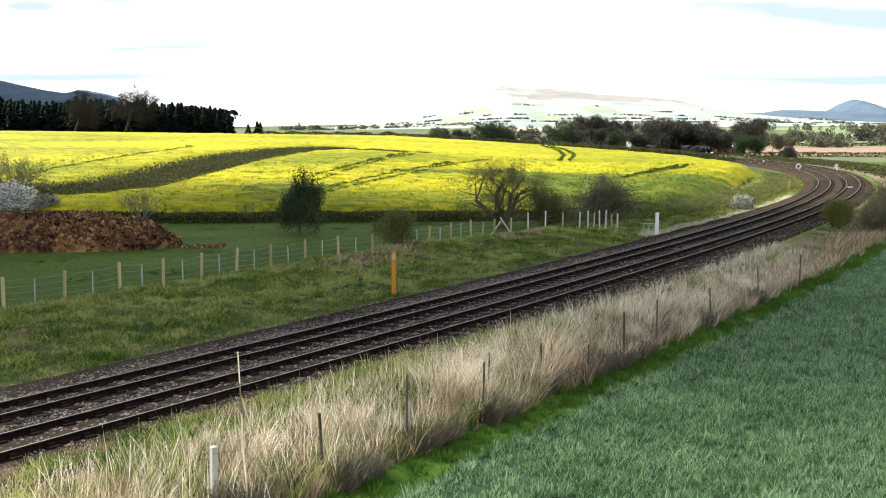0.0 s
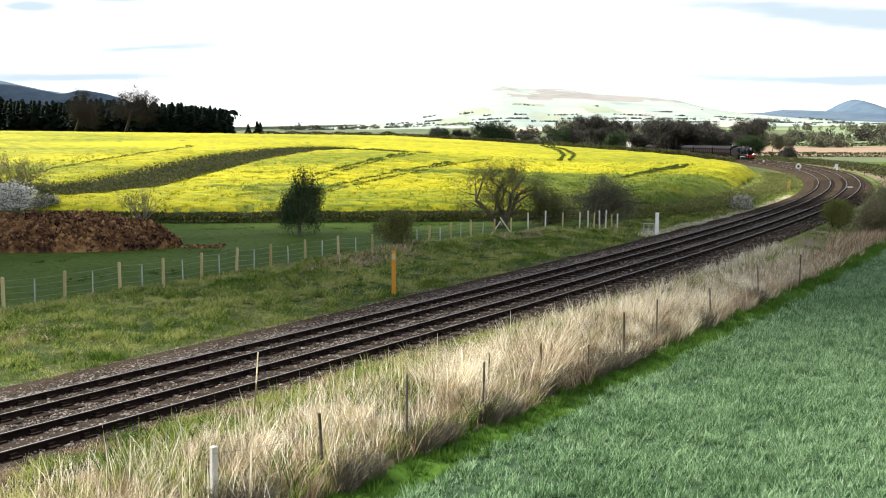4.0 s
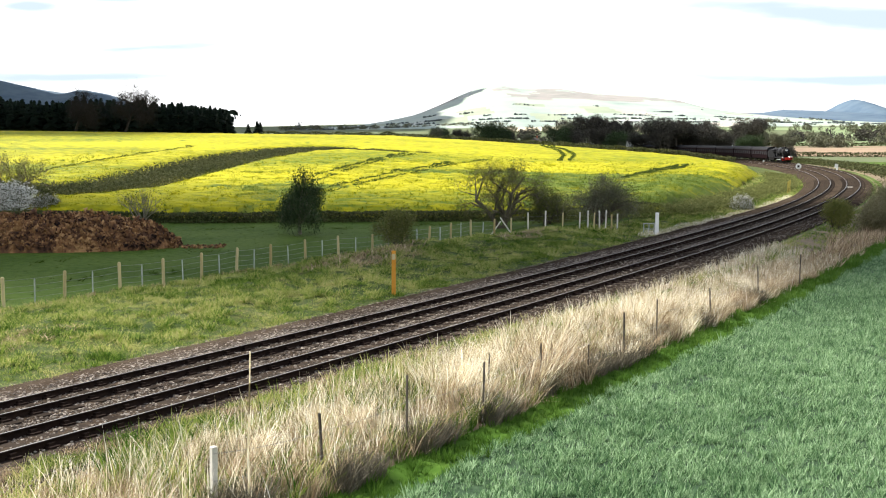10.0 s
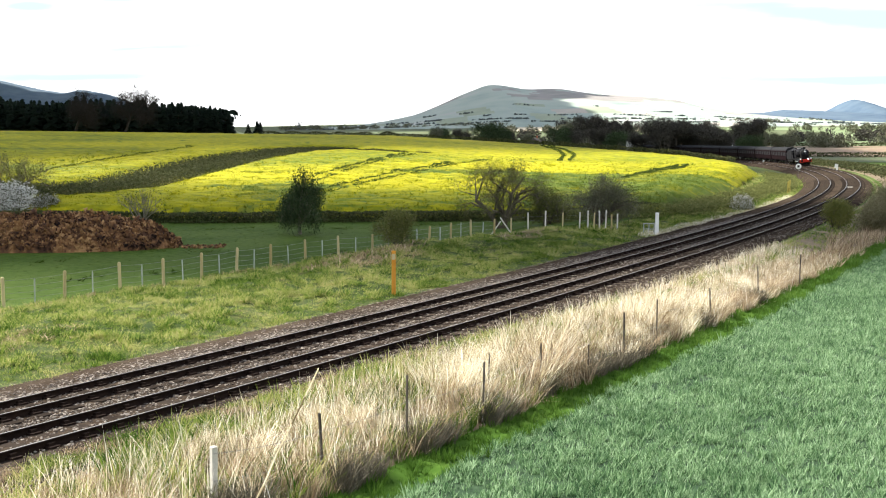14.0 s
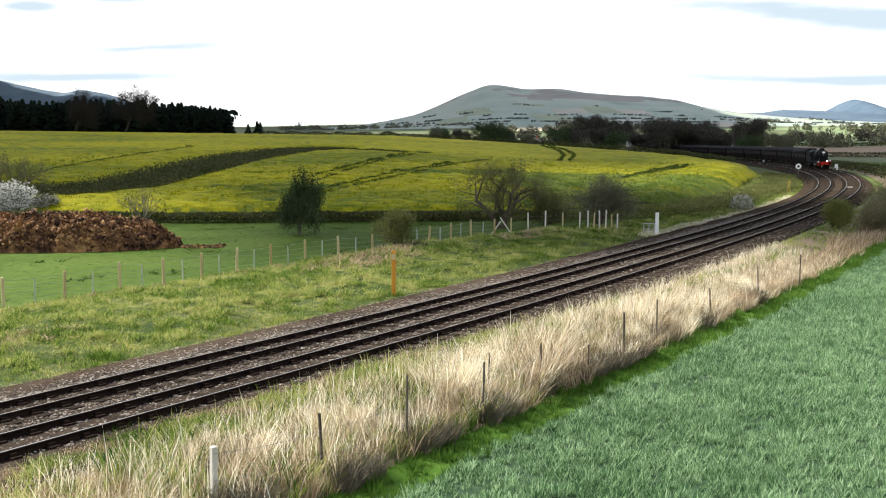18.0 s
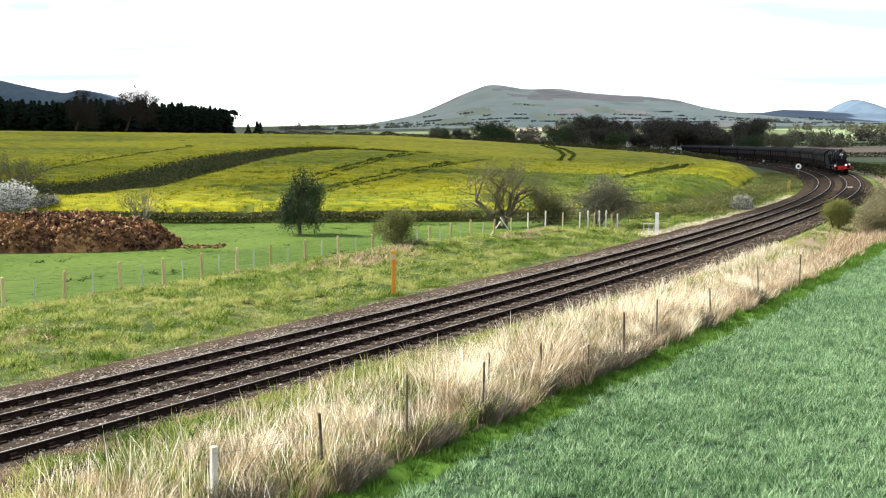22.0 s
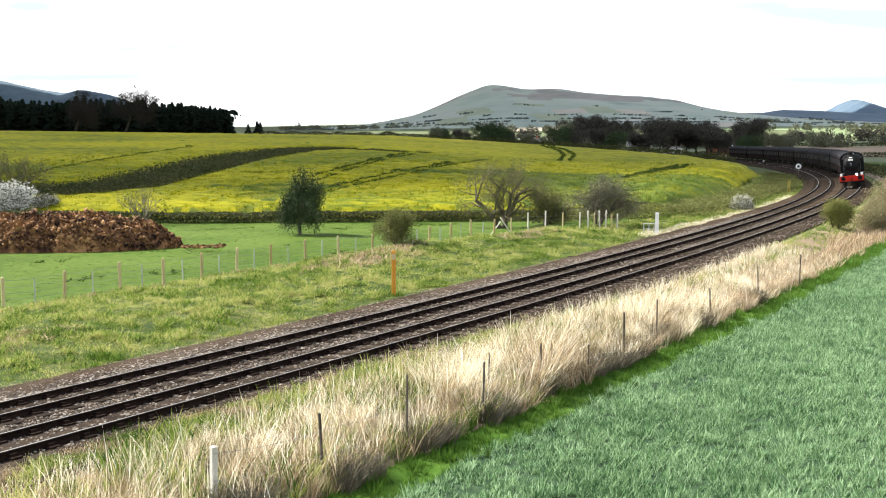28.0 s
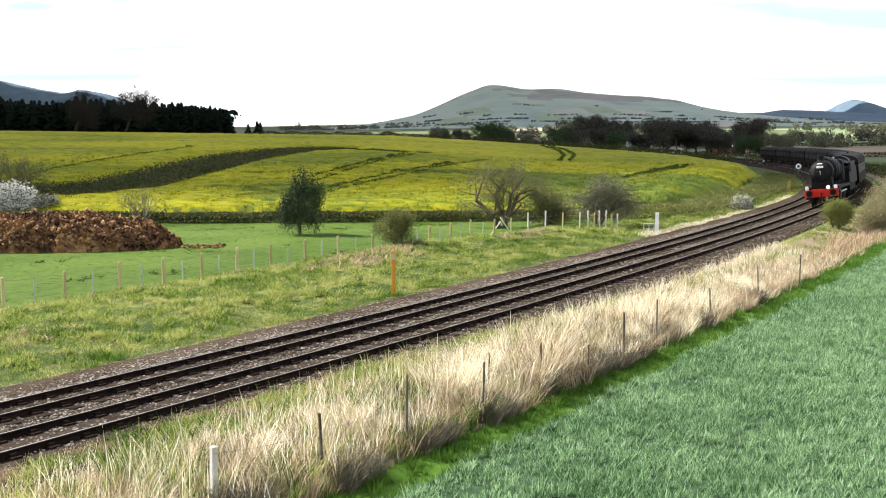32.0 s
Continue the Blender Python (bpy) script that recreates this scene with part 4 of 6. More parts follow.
plant(tree("briar_bush", "small brown briar bush by the fence", "bush", 41, 2.45, 0.05, 3, 2, 0.5, M_BUD, 11, 0.16, 0.045, trunks=4, start=0.15), -2.7, 55.5).scale = (0.8, 0.8, 1.0)
plant(tree("blackthorn_bush", "blackthorn bush covered in white blossom", "bush", 43, 3.0, 0.08, 3, 2, 0.6, M_HEDGE, 10, 0.3, 0.06, trunks=5, start=0.0, second=(M_BLOSSOM, 15, 0.26, 0.07)), -38.0, 88.3).scale = (1.35, 1.1, 0.95)
plant(tree("blackthorn_bush", "small blackthorn bush with white blossom", "bush", 44, 1.9, 0.06, 3, 2, 0.6, M_HEDGE, 12, 0.22, 0.06, trunks=4, start=0.0, second=(M_BLOSSOM, 6, 0.2, 0.055)), -35.2, 88.8)
plant(tree("lineside_blackthorn", "low blackthorn in white blossom on the railway bank", "bush", 46, 1.5, 0.05, 3, 2, 0.6, M_BUD, 8, 0.24, 0.06, trunks=6, start=0.0, second=(M_BLOSSOM, 7, 0.2, 0.06)), 27.5, 92.8, 0.05).scale = (1.0, 0.85, 0.9)
plant(tree("sapling", "thin bare saplings behind the heap", "sapling", 48, 3.3, 0.045, 2, 1, 0.35, M_BUD, 3, 0.15, 0.06, trunks=12, start=0.2, bark=M_PALEBARK, twig=M_PALEBARK), -24.7, 82.5)
plant(tree("elder_bush", "dull green elder at the field's corner", "bush", 49, 5.2, 0.09, 3, 2, 0.5, M_BUD, 4, 0.3, 0.06, trunks=3, start=0.1), -41.5, 97)
plant(tree("sallow_bush", "yellow-green sallow bush beside the track", "bush", 51, 1.75, 0.04, 3, 2, 0.5, M_WILLOW, 12, 0.14, 0.035, trunks=6, start=0.0, lift=0.5), 23.6, 60.2)
for seed, x, y, h in ((53, 27.3, 61.5, 2.3), (54, 30.0, 64.5, 3.6), (55, 34.5, 70.0, 4.0), (56, 40.5, 78.0, 4.2)):
    plant(tree("sallow_bush", "tall pale yellow-green sallow on the verge", "bush", seed, h, 0.08, 3, 2, 0.6, M_SALLOW, 26, 0.2, 0.045, trunks=6, start=0.0, lift=0.4), x, y)


def hedge(name, label, path, width, height, mat, count, size, seed, gaps=0.0):
    """A hedge of many leaves along a line of places."""
    rng = np.random.RandomState(seed)
    pts = np.array(path, float)
    step = np.concatenate([[0], np.cumsum(np.hypot(*np.diff(pts, axis=0).T))])
    u = rng.uniform(0, step[-1], count)
    if gaps:
        u = u[np.array([noise.noise(Vector((a / 9, seed, 0))) for a in u]) > gaps - 0.5]
    tall = height * (1 + 0.3 * np.array([noise.noise(Vector((a / 3, seed, 7))) for a in u]))
    x = np.interp(u, step, pts[:, 0]) + rng.normal(0, width / 2.6, len(u))
    y = np.interp(u, step, pts[:, 1]) + rng.normal(0, width / 2.6, len(u))
    z = land(x, y) + tall * (1 - rng.uniform(0, 1, len(u)) ** 1.6 * 1.0)
    c = np.stack([x, y, z], 1)
    n = len(c)
    a, b = rng.normal(0, 1, (n, 3)), rng.normal(0, 1, (n, 3))
    a /= np.linalg.norm(a, axis=1)[:, None]
    b -= a * (a * b).sum(1)[:, None]
    b /= np.linalg.norm(b, axis=1)[:, None]
    sz = (size * rng.uniform(0.5, 1.4, n))[:, None]
    v = np.stack([c - a * sz, c + b * sz * 0.6, c + a * sz, c - b * sz * 0.6], 1).reshape(-1, 3)
    ob = new(name, raw_mesh(name, v, np.arange(4 * n).reshape(-1, 4), mat, flat=True))
    return tagged(ob, label, "hedge", kind="stuff")


hedge("hedge", "low dark trimmed hedge along the foot of the rape", ((-75, 86), (-38, 84.6), (-22, 84), (-4, 85.3), (6, 86), (14, 85), (18, 88)), 1.3, 0.85, M_HEDGE, 52000, 0.09, 61)
hedge("bramble_hedge", "straggling dark brambles beside the rape's end", ((9, 83), (15, 81), (20, 84), (25.5, 94), (31, 105), (36, 115.5), (44, 131), (50, 149), (57, 172)), 2.6, 1.0, M_BUD, 52000, 0.08, 62, 0.2)
hedge("ditch_growth", "rank dark growth filling the ditch through the rape", tuple(DITCH), 6.5, 0.85, M_HEDGE, 70000, 0.12, 63)
hedge("ditch_growth", "thin dark growth at the head of the ditch", tuple(SPUR), 0.9, 1.0, M_HEDGE, 3000, 0.13, 64)
scrub_s = np.arange(140, 330, 15.0)
hedge("lineside_scrub", "dark brown scrub on the outer side of the curve", tuple(zip(*on_line(scrub_s, np.full(len(scrub_s), -10.0))[:2])), 4.5, 1.3, M_HEDGE, 16000, 0.16, 66)
# Dark stems strewn up to canopy height imitate the shade inside the wheel gaps.
for k, way in enumerate(WHEELINGS):
    run = hedge("wheel_gap_shade", "line of dark stems at canopy height standing in for a shaded wheel gap", way, 0.45, 1.12, M_STEM, 2600, 0.11, 70 + k)


# ---- the muck heap ----
def heap():
    rng = np.random.RandomState(71)
    us, vs = np.linspace(-1, 1, 90), np.linspace(-1, 1, 50)
    gu, gv = np.meshgrid(us, vs)
    body = np.clip(1 - np.abs(gu) ** 2.8 - np.abs(gv) ** 2.4, 0, 1) ** 0.55
    lumps = np.array([0.55 * noise.noise(Vector((a * 6, b * 3, 2))) + 0.6 * noise.noise(Vector((a * 14, b * 7, 4))) + 0.4 * noise.noise(Vector((a * 30, b * 14, 6))) for a, b in zip(gu.ravel(), gv.ravel())]).reshape(gu.shape)
    x, y = -25.6 + gu * 8.6 + gv * 0.6, 63.6 + gv * 3.2 + gu * 0.6
    z = land(x, y) - 0.15 + body * (1.95 + 0.9 * lumps)
    v = np.stack([x.ravel(), y.ravel(), z.ravel()], 1)
    i, j = np.meshgrid(np.arange(89), np.arange(49))
    a = (j * 90 + i).ravel()
    ob = new("muck_heap", raw_mesh("muck_heap", v, np.stack([a, a + 1, a + 91, a + 90], 1), M_MUCK))
    tagged(ob, "long brown heap of farmyard manure and straw on the pasture", "muck heap")
    k = rng.randint(0, len(v), 20000)
    k = k[body.ravel()[k] > 0.005]
    p = v[k] + rng.normal(0, 0.08, (len(k), 3))
    sc = rng.uniform(0.035, 0.12, len(p)) * (1 + 0.9 * (rng.rand(len(p)) > 0.9))
    shards = [(stone_bed()[0] * rng.uniform(0.25, 2.0, 3) @ np.array(Euler(rng.uniform(-1.2, 1.2, 3)).to_matrix()), stone_bed()[1]) for _ in range(8)]
    clods = scatter("straw_litter", M_MUCK, shards, p, sc, rng)
    clods.parent = ob
    clods["kind"] = "stuff"
    p = np.stack([rng.uniform(-17.5, -14.0, 160), rng.uniform(63, 65, 160), np.zeros(160)], 1)
    p[:, 2] = land(p[:, 0], p[:, 1]) + 0.03
    spill = scatter("spilt_muck", M_MUCK, shards, p, rng.uniform(0.04, 0.12, 160), rng)
    spill.parent = ob
    spill["kind"] = "stuff"


heap()


# ---- fences and lineside furniture ----
def post(parent, name, x, y, h, r, mat, seed, foot=0.25, square=False):
    rng = np.random.RandomState(seed)
    bm = bmesh.new()
    if square:
        box(bm, -r, r, -r, r, -foot, h, r * 0.25)
    else:
        tube(bm, (0, 0, -foot), (0, 0, h - r * 0.6), r, r * 0.95, 9)
        tube(bm, (0, 0, h - r * 0.6), (0, 0, h), r * 0.95, r * 0.5, 9)
    ob = part(name, bm, mat, parent)
    ob.matrix_basis = Matrix.Translation((x, y, float(land(x, y)))) @ Euler((rng.normal(0, 0.02), rng.normal(0, 0.02), rng.uniform(0, 3))).to_matrix().to_4x4()
    return ob


def wires(parent, path, heights, sag=0.03, r=0.006):
    for hgt in heights:
        bm = bmesh.new()
        for (ax, ay), (bx, by) in zip(path[:-1], path[1:]):
            pts = []
            for k in range(4):
                u = k / 3
                x, y = ax + (bx - ax) * u, ay + (by - ay) * u
                pts.append(Vector((x, y, float(land(ax, ay)) * (1 - u) + float(land(bx, by)) * u + hgt - sag * 4 * u * (1 - u))))
            for p, q in zip(pts[:-1], pts[1:]):
                tube(bm, p, q, r, r, 4, False)
        part("wire", bm, M_WIRE, parent)


def spaced(path, gap):
    pts = np.array(path, float)
    step = np.concatenate([[0], np.cumsum(np.hypot(*np.diff(pts, axis=0).T))])
    u = np.arange(0, step[-1], gap)
    return list(zip(np.interp(u, step, pts[:, 0]), np.interp(u, step, pts[:, 1])))


fence = new("stock_fence")
tagged(fence, "wire stock fence on round pale timber posts along the pasture", "fence")
line = spaced(((-19.4, 38.0), (-17.6, 40.0), (-14.0, 44.2), (-9.8, 52.2), (-6.3, 56.9), (-1.9, 61.5), (2.4, 68.5), (4.6, 70.6)), 2.62)
for i, (x, y) in enumerate(line):
    post(fence, "fence_post", x, y, 1.25, 0.075, M_WOOD, 100 + i)
for i, ((ax, ay), (bx, by)) in enumerate(zip(line[:-1], line[1:])):
    post(fence, "stake", (ax + bx) / 2, (ay + by) / 2, 1.05, 0.025, M_GALV, 140 + i, square=True)
wires(fence, line, (0.3, 0.55, 0.8, 1.08))
paling = new("post_and_wire_fence")
tagged(paling, "close-set grey timber posts where the fence turns to the line", "fence")
line = spaced(((4.8, 70.7), (8.5, 70.2), (9.7, 69.75)), 1.2) + spaced(((10.05, 69.6), (12.3, 68.5)), 0.42)
for i, (x, y) in enumerate(line):
    post(paling, "fence_post", x, y, 1.15 + 0.25 * ((i * 7) % 3) / 2, 0.055, M_CONCRETE if i % 3 else M_WOOD, 180 + i)
wires(paling, line, (0.35, 0.7, 1.0), 0.01, 0.004)
for k, (dx, dy) in enumerate(((-0.75, -0.2), (0.75, 0.15))):
    stay = post(fence, "stay", 4.0 + dx, 70.0 + dy, 1.35, 0.05, M_CONCRETE, 176 + k)
    stay.matrix_basis = Matrix.Translation((4.0 + dx, 70.0 + dy, float(land(4.0 + dx, 70.0 + dy)))) @ Vector((-dx, -dy, 1.05)).to_track_quat("Z", "Y").to_matrix().to_4x4()
near_fence = new("boundary_fence")
tagged(near_fence, "old railway boundary fence of thin dark posts in dry grass", "fence")
line = [(-1.86, 15.3), (-0.62, 17.1), (0.78, 18.8), (2.1, 21.0), (4.4, 24.0), (5.75, 26.6), (8.0, 29.6), (10.6, 33.4), (13.6, 38.0)]
for i, (x, y) in enumerate(line):
    post(near_fence, "fence_post", x, y, 1.13 + 0.1 * ((i * 5) % 3), 0.018, M_OLDWOOD, 200 + i, square=True)
post(near_fence, "leaning_stake", 0.95, 20.3, 0.95, 0.018, M_OLDWOOD, 222)
post(near_fence, "leaning_stake", 3.3, 22.3, 0.9, 0.018, M_OLDWOOD, 223)
wires(near_fence, [(-3.25, 13.9)] + line, (0.45, 0.85), 0.05, 0.004)
white = new("boundary_post")
tagged(white, "weathered white-painted concrete post standing in dry grass", "post")
post(white, "shaft", -3.28, 14.0, 0.92, 0.044, M_CONCRETE, 230, square=True)


def at_line(name, label, category, s, o, lift=None):
    ob = new(name)
    tagged(ob, label, category)
    x, y, _ = (float(v) for v in on_line(s, o))
    z = float(land(x, y)) if lift is None else lift
    ob.matrix_basis = Matrix.Translation((x, y, z)) @ Matrix.Rotation(math.atan2(-x, y), 4, "Z")
    return ob


marker = at_line("marker_post", "tall orange plastic lineside marker post", "post", 23.8, 6.85)
bm = bmesh.new()
box(bm, -0.085, 0.085, -0.03, 0.03, -0.3, 1.86, 0.015)
part("blade", bm, M_ORANGE, marker)
bm = bmesh.new()
box(bm, -0.07, 0.07, -0.036, -0.031, 1.5, 1.74, 0.002)
part("plate", bm, M_WOOD, marker)
milepost = at_line("white_post", "square white-painted post beside the track", "post", 55.9, 6.45)
bm = bmesh.new()
box(bm, -0.12, 0.12, -0.1, 0.1, -0.3, 1.55, 0.015)
part("shaft", bm, M_WHITE, milepost)
stile = at_line("metal_gate", "small grey tubular gate beside the white post", "gate", 56.4, 7.0)
for x in (-0.5, -0.15, 0.2):
    bm = bmesh.new()
    tube(bm, (x, 0, -0.2), (x, 0, 0.75), 0.03, sides=6)
    part("upright", bm, M_GALV, stile)
for z in (0.35, 0.72):
    bm = bmesh.new()
    tube(bm, (-0.5, 0, z), (0.2, 0, z), 0.025, sides=6)
    part("bar", bm, M_GALV, stile)
for s, o, centre, rad, label in ((146.0, 5.2, 2.75, 0.4, "round white sign with a dark centre on a post"),):
    disc = at_line("round_sign", label, "sign", s, o)
    bm = bmesh.new()
    tube(bm, (0, 0, -0.2), (0, 0, centre), 0.035, sides=8)
    part("post", bm, M_OLDWOOD, disc)
    bm = bmesh.new()
    tube(bm, (0, -0.06, centre), (0, -0.09, centre), rad, sides=28)
    face = part("face", bm, M_WHITE, disc, "white enamelled face")
    bm = bmesh.new()
    box(bm, -0.16, 0.14, -0.1, -0.092, centre - 0.18, centre + 0.18, 0.002)
    part("figure_bar", bm, M_SOOT, face)
board = at_line("white_board", "white lineside board on a short leg", "sign", 191.5, -3.6)
bm = bmesh.new()
tube(bm, (0, 0, -0.2), (0.05, 0, 0.6), 0.12, sides=8)
part("leg", bm, M_WHITE, board)
bm = bmesh.new()
box(bm, -0.38, 0.2, -0.03, 0.03, 0.5, 1.15, 0.02)
part("panel", bm, M_WHITE, board)
for s, o, z, r in ((243, 4.4, 1.75, 0.2), (318, 5.2, 1.6, 0.28), (330, -7, 4.2, 0.25)):
    sig = at_line("signal_marker", "small white lineside marker far down the line", "marker", s, o)
    bm = bmesh.new()
    tube(bm, (0, 0, -0.2), (0, 0, z), 0.04, sides=6)
    part("post", bm, M_OLDWOOD, sig)
    bm = bmesh.new()
    tube(bm, (0, -0.05, z), (0, -0.1, z), r, sides=14)
    part("face", bm, M_WHITE, sig)
for s in (117.5, 121.0):
    stub = at_line("yellow_post", "short faded yellow post in the bank grass", "post", s, 5.6)
    bm = bmesh.new()
    box(bm, -0.07, 0.07, -0.05, 0.05, -0.2, 1.6, 0.02)
    part("shaft", bm, M_YELLOW, stub)
aws = at_line("track_magnet", "pale flat signalling magnet box between the rails", "track equipment", 115.4, -SPACING / 2, 0.06)
bm = bmesh.new()
box(bm, -0.7, 0.7, -0.3, 0.3, -0.12, 0.0, 0.02)
part("cover", bm, M_CONCRETE, aws)


# ---- the train ----
def vehicle(front, length, t):
    """Pose on the near track of a vehicle whose front is at s = front."""
    a, b = front + 0.18 * length, front + 0.82 * length
    p, q = (Vector([float(c) for c in on_line(v, -SPACING / 2)]) for v in (a, b))
    fwd = (p - q).normalized()
    s = front + length / 2
    side = Vector((-math.sin(np.interp(s, _s, _h)), math.cos(np.interp(s, _s, _h)), -float(tilt(s))))
    up = fwd.cross(-side).normalized()
    if up.z < 0:
        up = -up
    right = fwd.cross(up).normalized()
    m = Matrix((right, fwd, up)).transposed().to_4x4()
    m.translation = (p + q) / 2
    return m


def wheel(parent, name, x, y, r, width=0.14, spokes=12, mat=None):
    """A spoked wheel with its axle along x, about its own centre."""
    bm = bmesh.new()
    n = 28
    for r0, r1 in ((r, r * 0.86),):
        for k in range(n):
            a, b = 2 * math.pi * k / n, 2 * math.pi * (k + 1) / n
            ring = []
            for w in (-width / 2, width / 2):
                for rr in (r0, r1):
                    ring.append([bm.verts.new((w, rr * math.cos(t), rr * math.sin(t))) for t in (a, b)])
            (o0, i0, o1, i1) = ring
            for q in ((o0, o1), (i1, i0), (i0, o0), (o1, i1)):
                bm.faces.new((q[0][0], q[0][1], q[1][1], q[1][0]))
    for k in range(spokes):
        t = 2 * math.pi * k / spokes
        tube(bm, (0, 0, 0), (0, r * 0.88 * math.cos(t), r * 0.88 * math.sin(t)), 0.035, sides=5)
    tube(bm, (-width * 0.8, 0, 0), (width * 0.8, 0, 0), r * 0.2, sides=12)
    ob = part(name, bm, mat or M_SOOT, parent)
    ob.matrix_basis = Matrix.Translation((x, y, r))
    return ob


TRAIN, WHEELS = [], []
loco = new("steam_locomotive")
tagged(loco, "black steam locomotive with a red buffer beam and white headboard", "locomotive")
TRAIN.append((loco, 0.0, 11.0))
# boiler and smokebox, front at +y
bm = bmesh.new()
tube(bm, (0, -2.6, 2.78), (0, 3.0, 2.72), 0.88, 0.78, 32)
part("boiler", bm, M_BLACK, loco, smooth=True)
for y in (-1.4, 0.1, 1.6):
    bm = bmesh.new()
    tube(bm, (0, y - 0.04, 2.75), (0, y + 0.04, 2.75), 0.89, 0.89, 32)
    part("boiler_band", bm, M_BLACK, loco)
bm = bmesh.new()
tube(bm, (0, 3.0, 2.72), (0, 4.75, 2.72), 0.83, 0.83, 32)
part("smokebox", bm, M_SOOT, loco, smooth=True)
bm = bmesh.new()
tube(bm, (0, 4.75, 2.72), (0, 4.95, 2.72), 0.72, 0.5, 28)
tube(bm, (0, 4.95, 2.72), (0, 5.02, 2.72), 0.5, 0.18, 28)
door = part("smokebox_door", bm, M_BLACK, loco)
bm = bmesh.new()
tube(bm, (0, 5.0, 2.72), (0, 5.12, 2.72), 0.05, sides=10)
box(bm, -0.02, 0.02, 5.06, 5.1, 2.5, 2.72)
part("door_handle", bm, M_GALV, door)
bm = bmesh.new()
box(bm, -0.2, 0.2, 4.98, 5.02, 3.3, 3.37, 0.01)
part("number_plate", bm, M_WHITE, door, "small pale plate")
bm = bmesh.new()
tube(bm, (0, 4.15, 3.45), (0, 4.15, 3.62), 0.34, 0.26, 20)
tube(bm, (0, 4.15, 3.62), (0, 4.15, 3.88), 0.26, 0.27, 20)
tube(bm, (0, 4.15, 3.88), (0, 4.15, 3.97), 0.31, 0.3, 20)
part("chimney", bm, M_BLACK, loco)
bm = bmesh.new()
bmesh.ops.create_uvsphere(bm, u_segments=20, v_segments=12, radius=0.36, matrix=Matrix.Translation((0, 1.0, 3.5)) @ Matrix.Diagonal((1, 1.3, 0.95, 1)))
part("dome", bm, M_BLACK, loco, smooth=True)
bm = bmesh.new()
box(bm, -0.95, 0.95, -4.2, -2.4, 1.5, 3.55, 0.3)
part("firebox", bm, M_BLACK, loco)
for x in (-0.2, 0.2):
    bm = bmesh.new()
    tube(bm, (x, -3.2, 3.5), (x, -3.2, 3.78), 0.07, sides=10)
    part("safety_valve", bm, M_GALV, loco)
for x in (-1.3, 1.24):
    bm = bmesh.new()
    box(bm, x, x + 0.06, -5.6, -4.0, 1.45, 2.35)
    side = part("cab_side", bm, M_BLACK, loco)
    for y0, y1 in ((-5.6, -5.35), (-4.6, -4.45), (-4.15, -4.0)):
        bm = bmesh.new()
        box(bm, x, x + 0.06, y0, y1, 2.35, 3.2)
        part("cab_pillar", bm, M_BLACK, side)
bm = bmesh.new()
box(bm, -1.235, 1.235, -4.06, -4.0, 1.45, 2.2)
part("cab_front", bm, M_BLACK, loco)
bm = bmesh.new()
rims = [[bm.verts.new((1.32 * math.cos(math.pi * k / 12), y, 3.2 + lift_up + 0.62 * math.sin(math.pi * k / 12))) for k in range(13)] for y in (-5.7, -3.95) for lift_up in (0.0, 0.05)]
for k in range(12):
    for one, two in ((0, 2), (3, 1), (1, 0), (2, 3)):
        bm.faces.new((rims[one][k], rims[one][k + 1], rims[two][k + 1], rims[two][k]))
for k in (0, 12):
    bm.faces.new((rims[0][k], rims[1][k], rims[3][k], rims[2][k]))
bmesh.ops.recalc_face_normals(bm, faces=bm.faces)
part("cab_roof", bm, M_BLACK, loco)
for x, w in ((-1.3, 0.55), (0.75, 0.55)):
    bm = bmesh.new()
    box(bm, x, x + w, -4.2, 4.9, 1.42, 1.48)
    box(bm, x + (0 if x < 0 else w - 0.03), x + (0.03 if x < 0 else w), -4.2, 4.9, 1.28, 1.42)
    part("running_plate", bm, M_BLACK, loco)
    bm = bmesh.new()
    sx = math.copysign(1.02, x)
    box(bm, sx - 0.28, sx + 0.28, 3.2, 4.5, 0.55, 1.25, 0.15)
    tube(bm, (sx, 3.2, 1.4), (sx, 4.5, 1.4), 0.2, sides=14)
    part("cylinder", bm, M_BLACK, loco)
    bm = bmesh.new()
    box(bm, sx - 0.02, sx + 0.02, -3.6, 1.9, 0.85, 0.97, 0.01)
    part("coupling_rod", bm, M_GALV, loco)
    bm = bmesh.new()
    tube(bm, (sx, 3.2, 0.9), (sx, -0.6, 0.95), 0.05, sides=8)
    part("connecting_rod", bm, M_GALV, loco)
bm = bmesh.new()
box(bm, -0.55, 0.55, -5.4, 5.1, 0.75, 1.35)
box(bm, -0.75, 0.75, 3.1, 4.7, 1.4, 2.2)
part("frame", bm, M_SOOT, loco)
bm = bmesh.new()
box(bm, -1.24, 1.24, 5.08, 5.2, 0.74, 1.34, 0.02)
beam = part("buffer_beam", bm, M_RED, loco, "bright red buffer beam")
for x in (-0.87, 0.87):
    bm = bmesh.new()
    tube(bm, (x, 5.2, 1.06), (x, 5.5, 1.06), 0.15, 0.11, 14)
    buf = part("buffer", bm, M_BLACK, loco)
    bm = bmesh.new()
    tube(bm, (x, 5.5, 1.06), (x, 5.57, 1.06), 0.24, 0.23, 20)
    part("buffer_head", bm, M_SOOT, buf, "dull black buffer head")
    bm = bmesh.new()
    box(bm, x * 1.22 - 0.12, x * 1.22 + 0.12, 5.1, 5.26, 1.34, 1.62, 0.02)
    lamp = part("lamp", bm, M_WHITE, loco, "white oil lamp")
bm = bmesh.new()
tube(bm, (-0.52, 5.27, 1.46), (-0.52, 5.3, 1.46), 0.11, sides=16)
lit = part("headlamp", bm, M_LAMPGLOW, loco, "lit white headlamp")
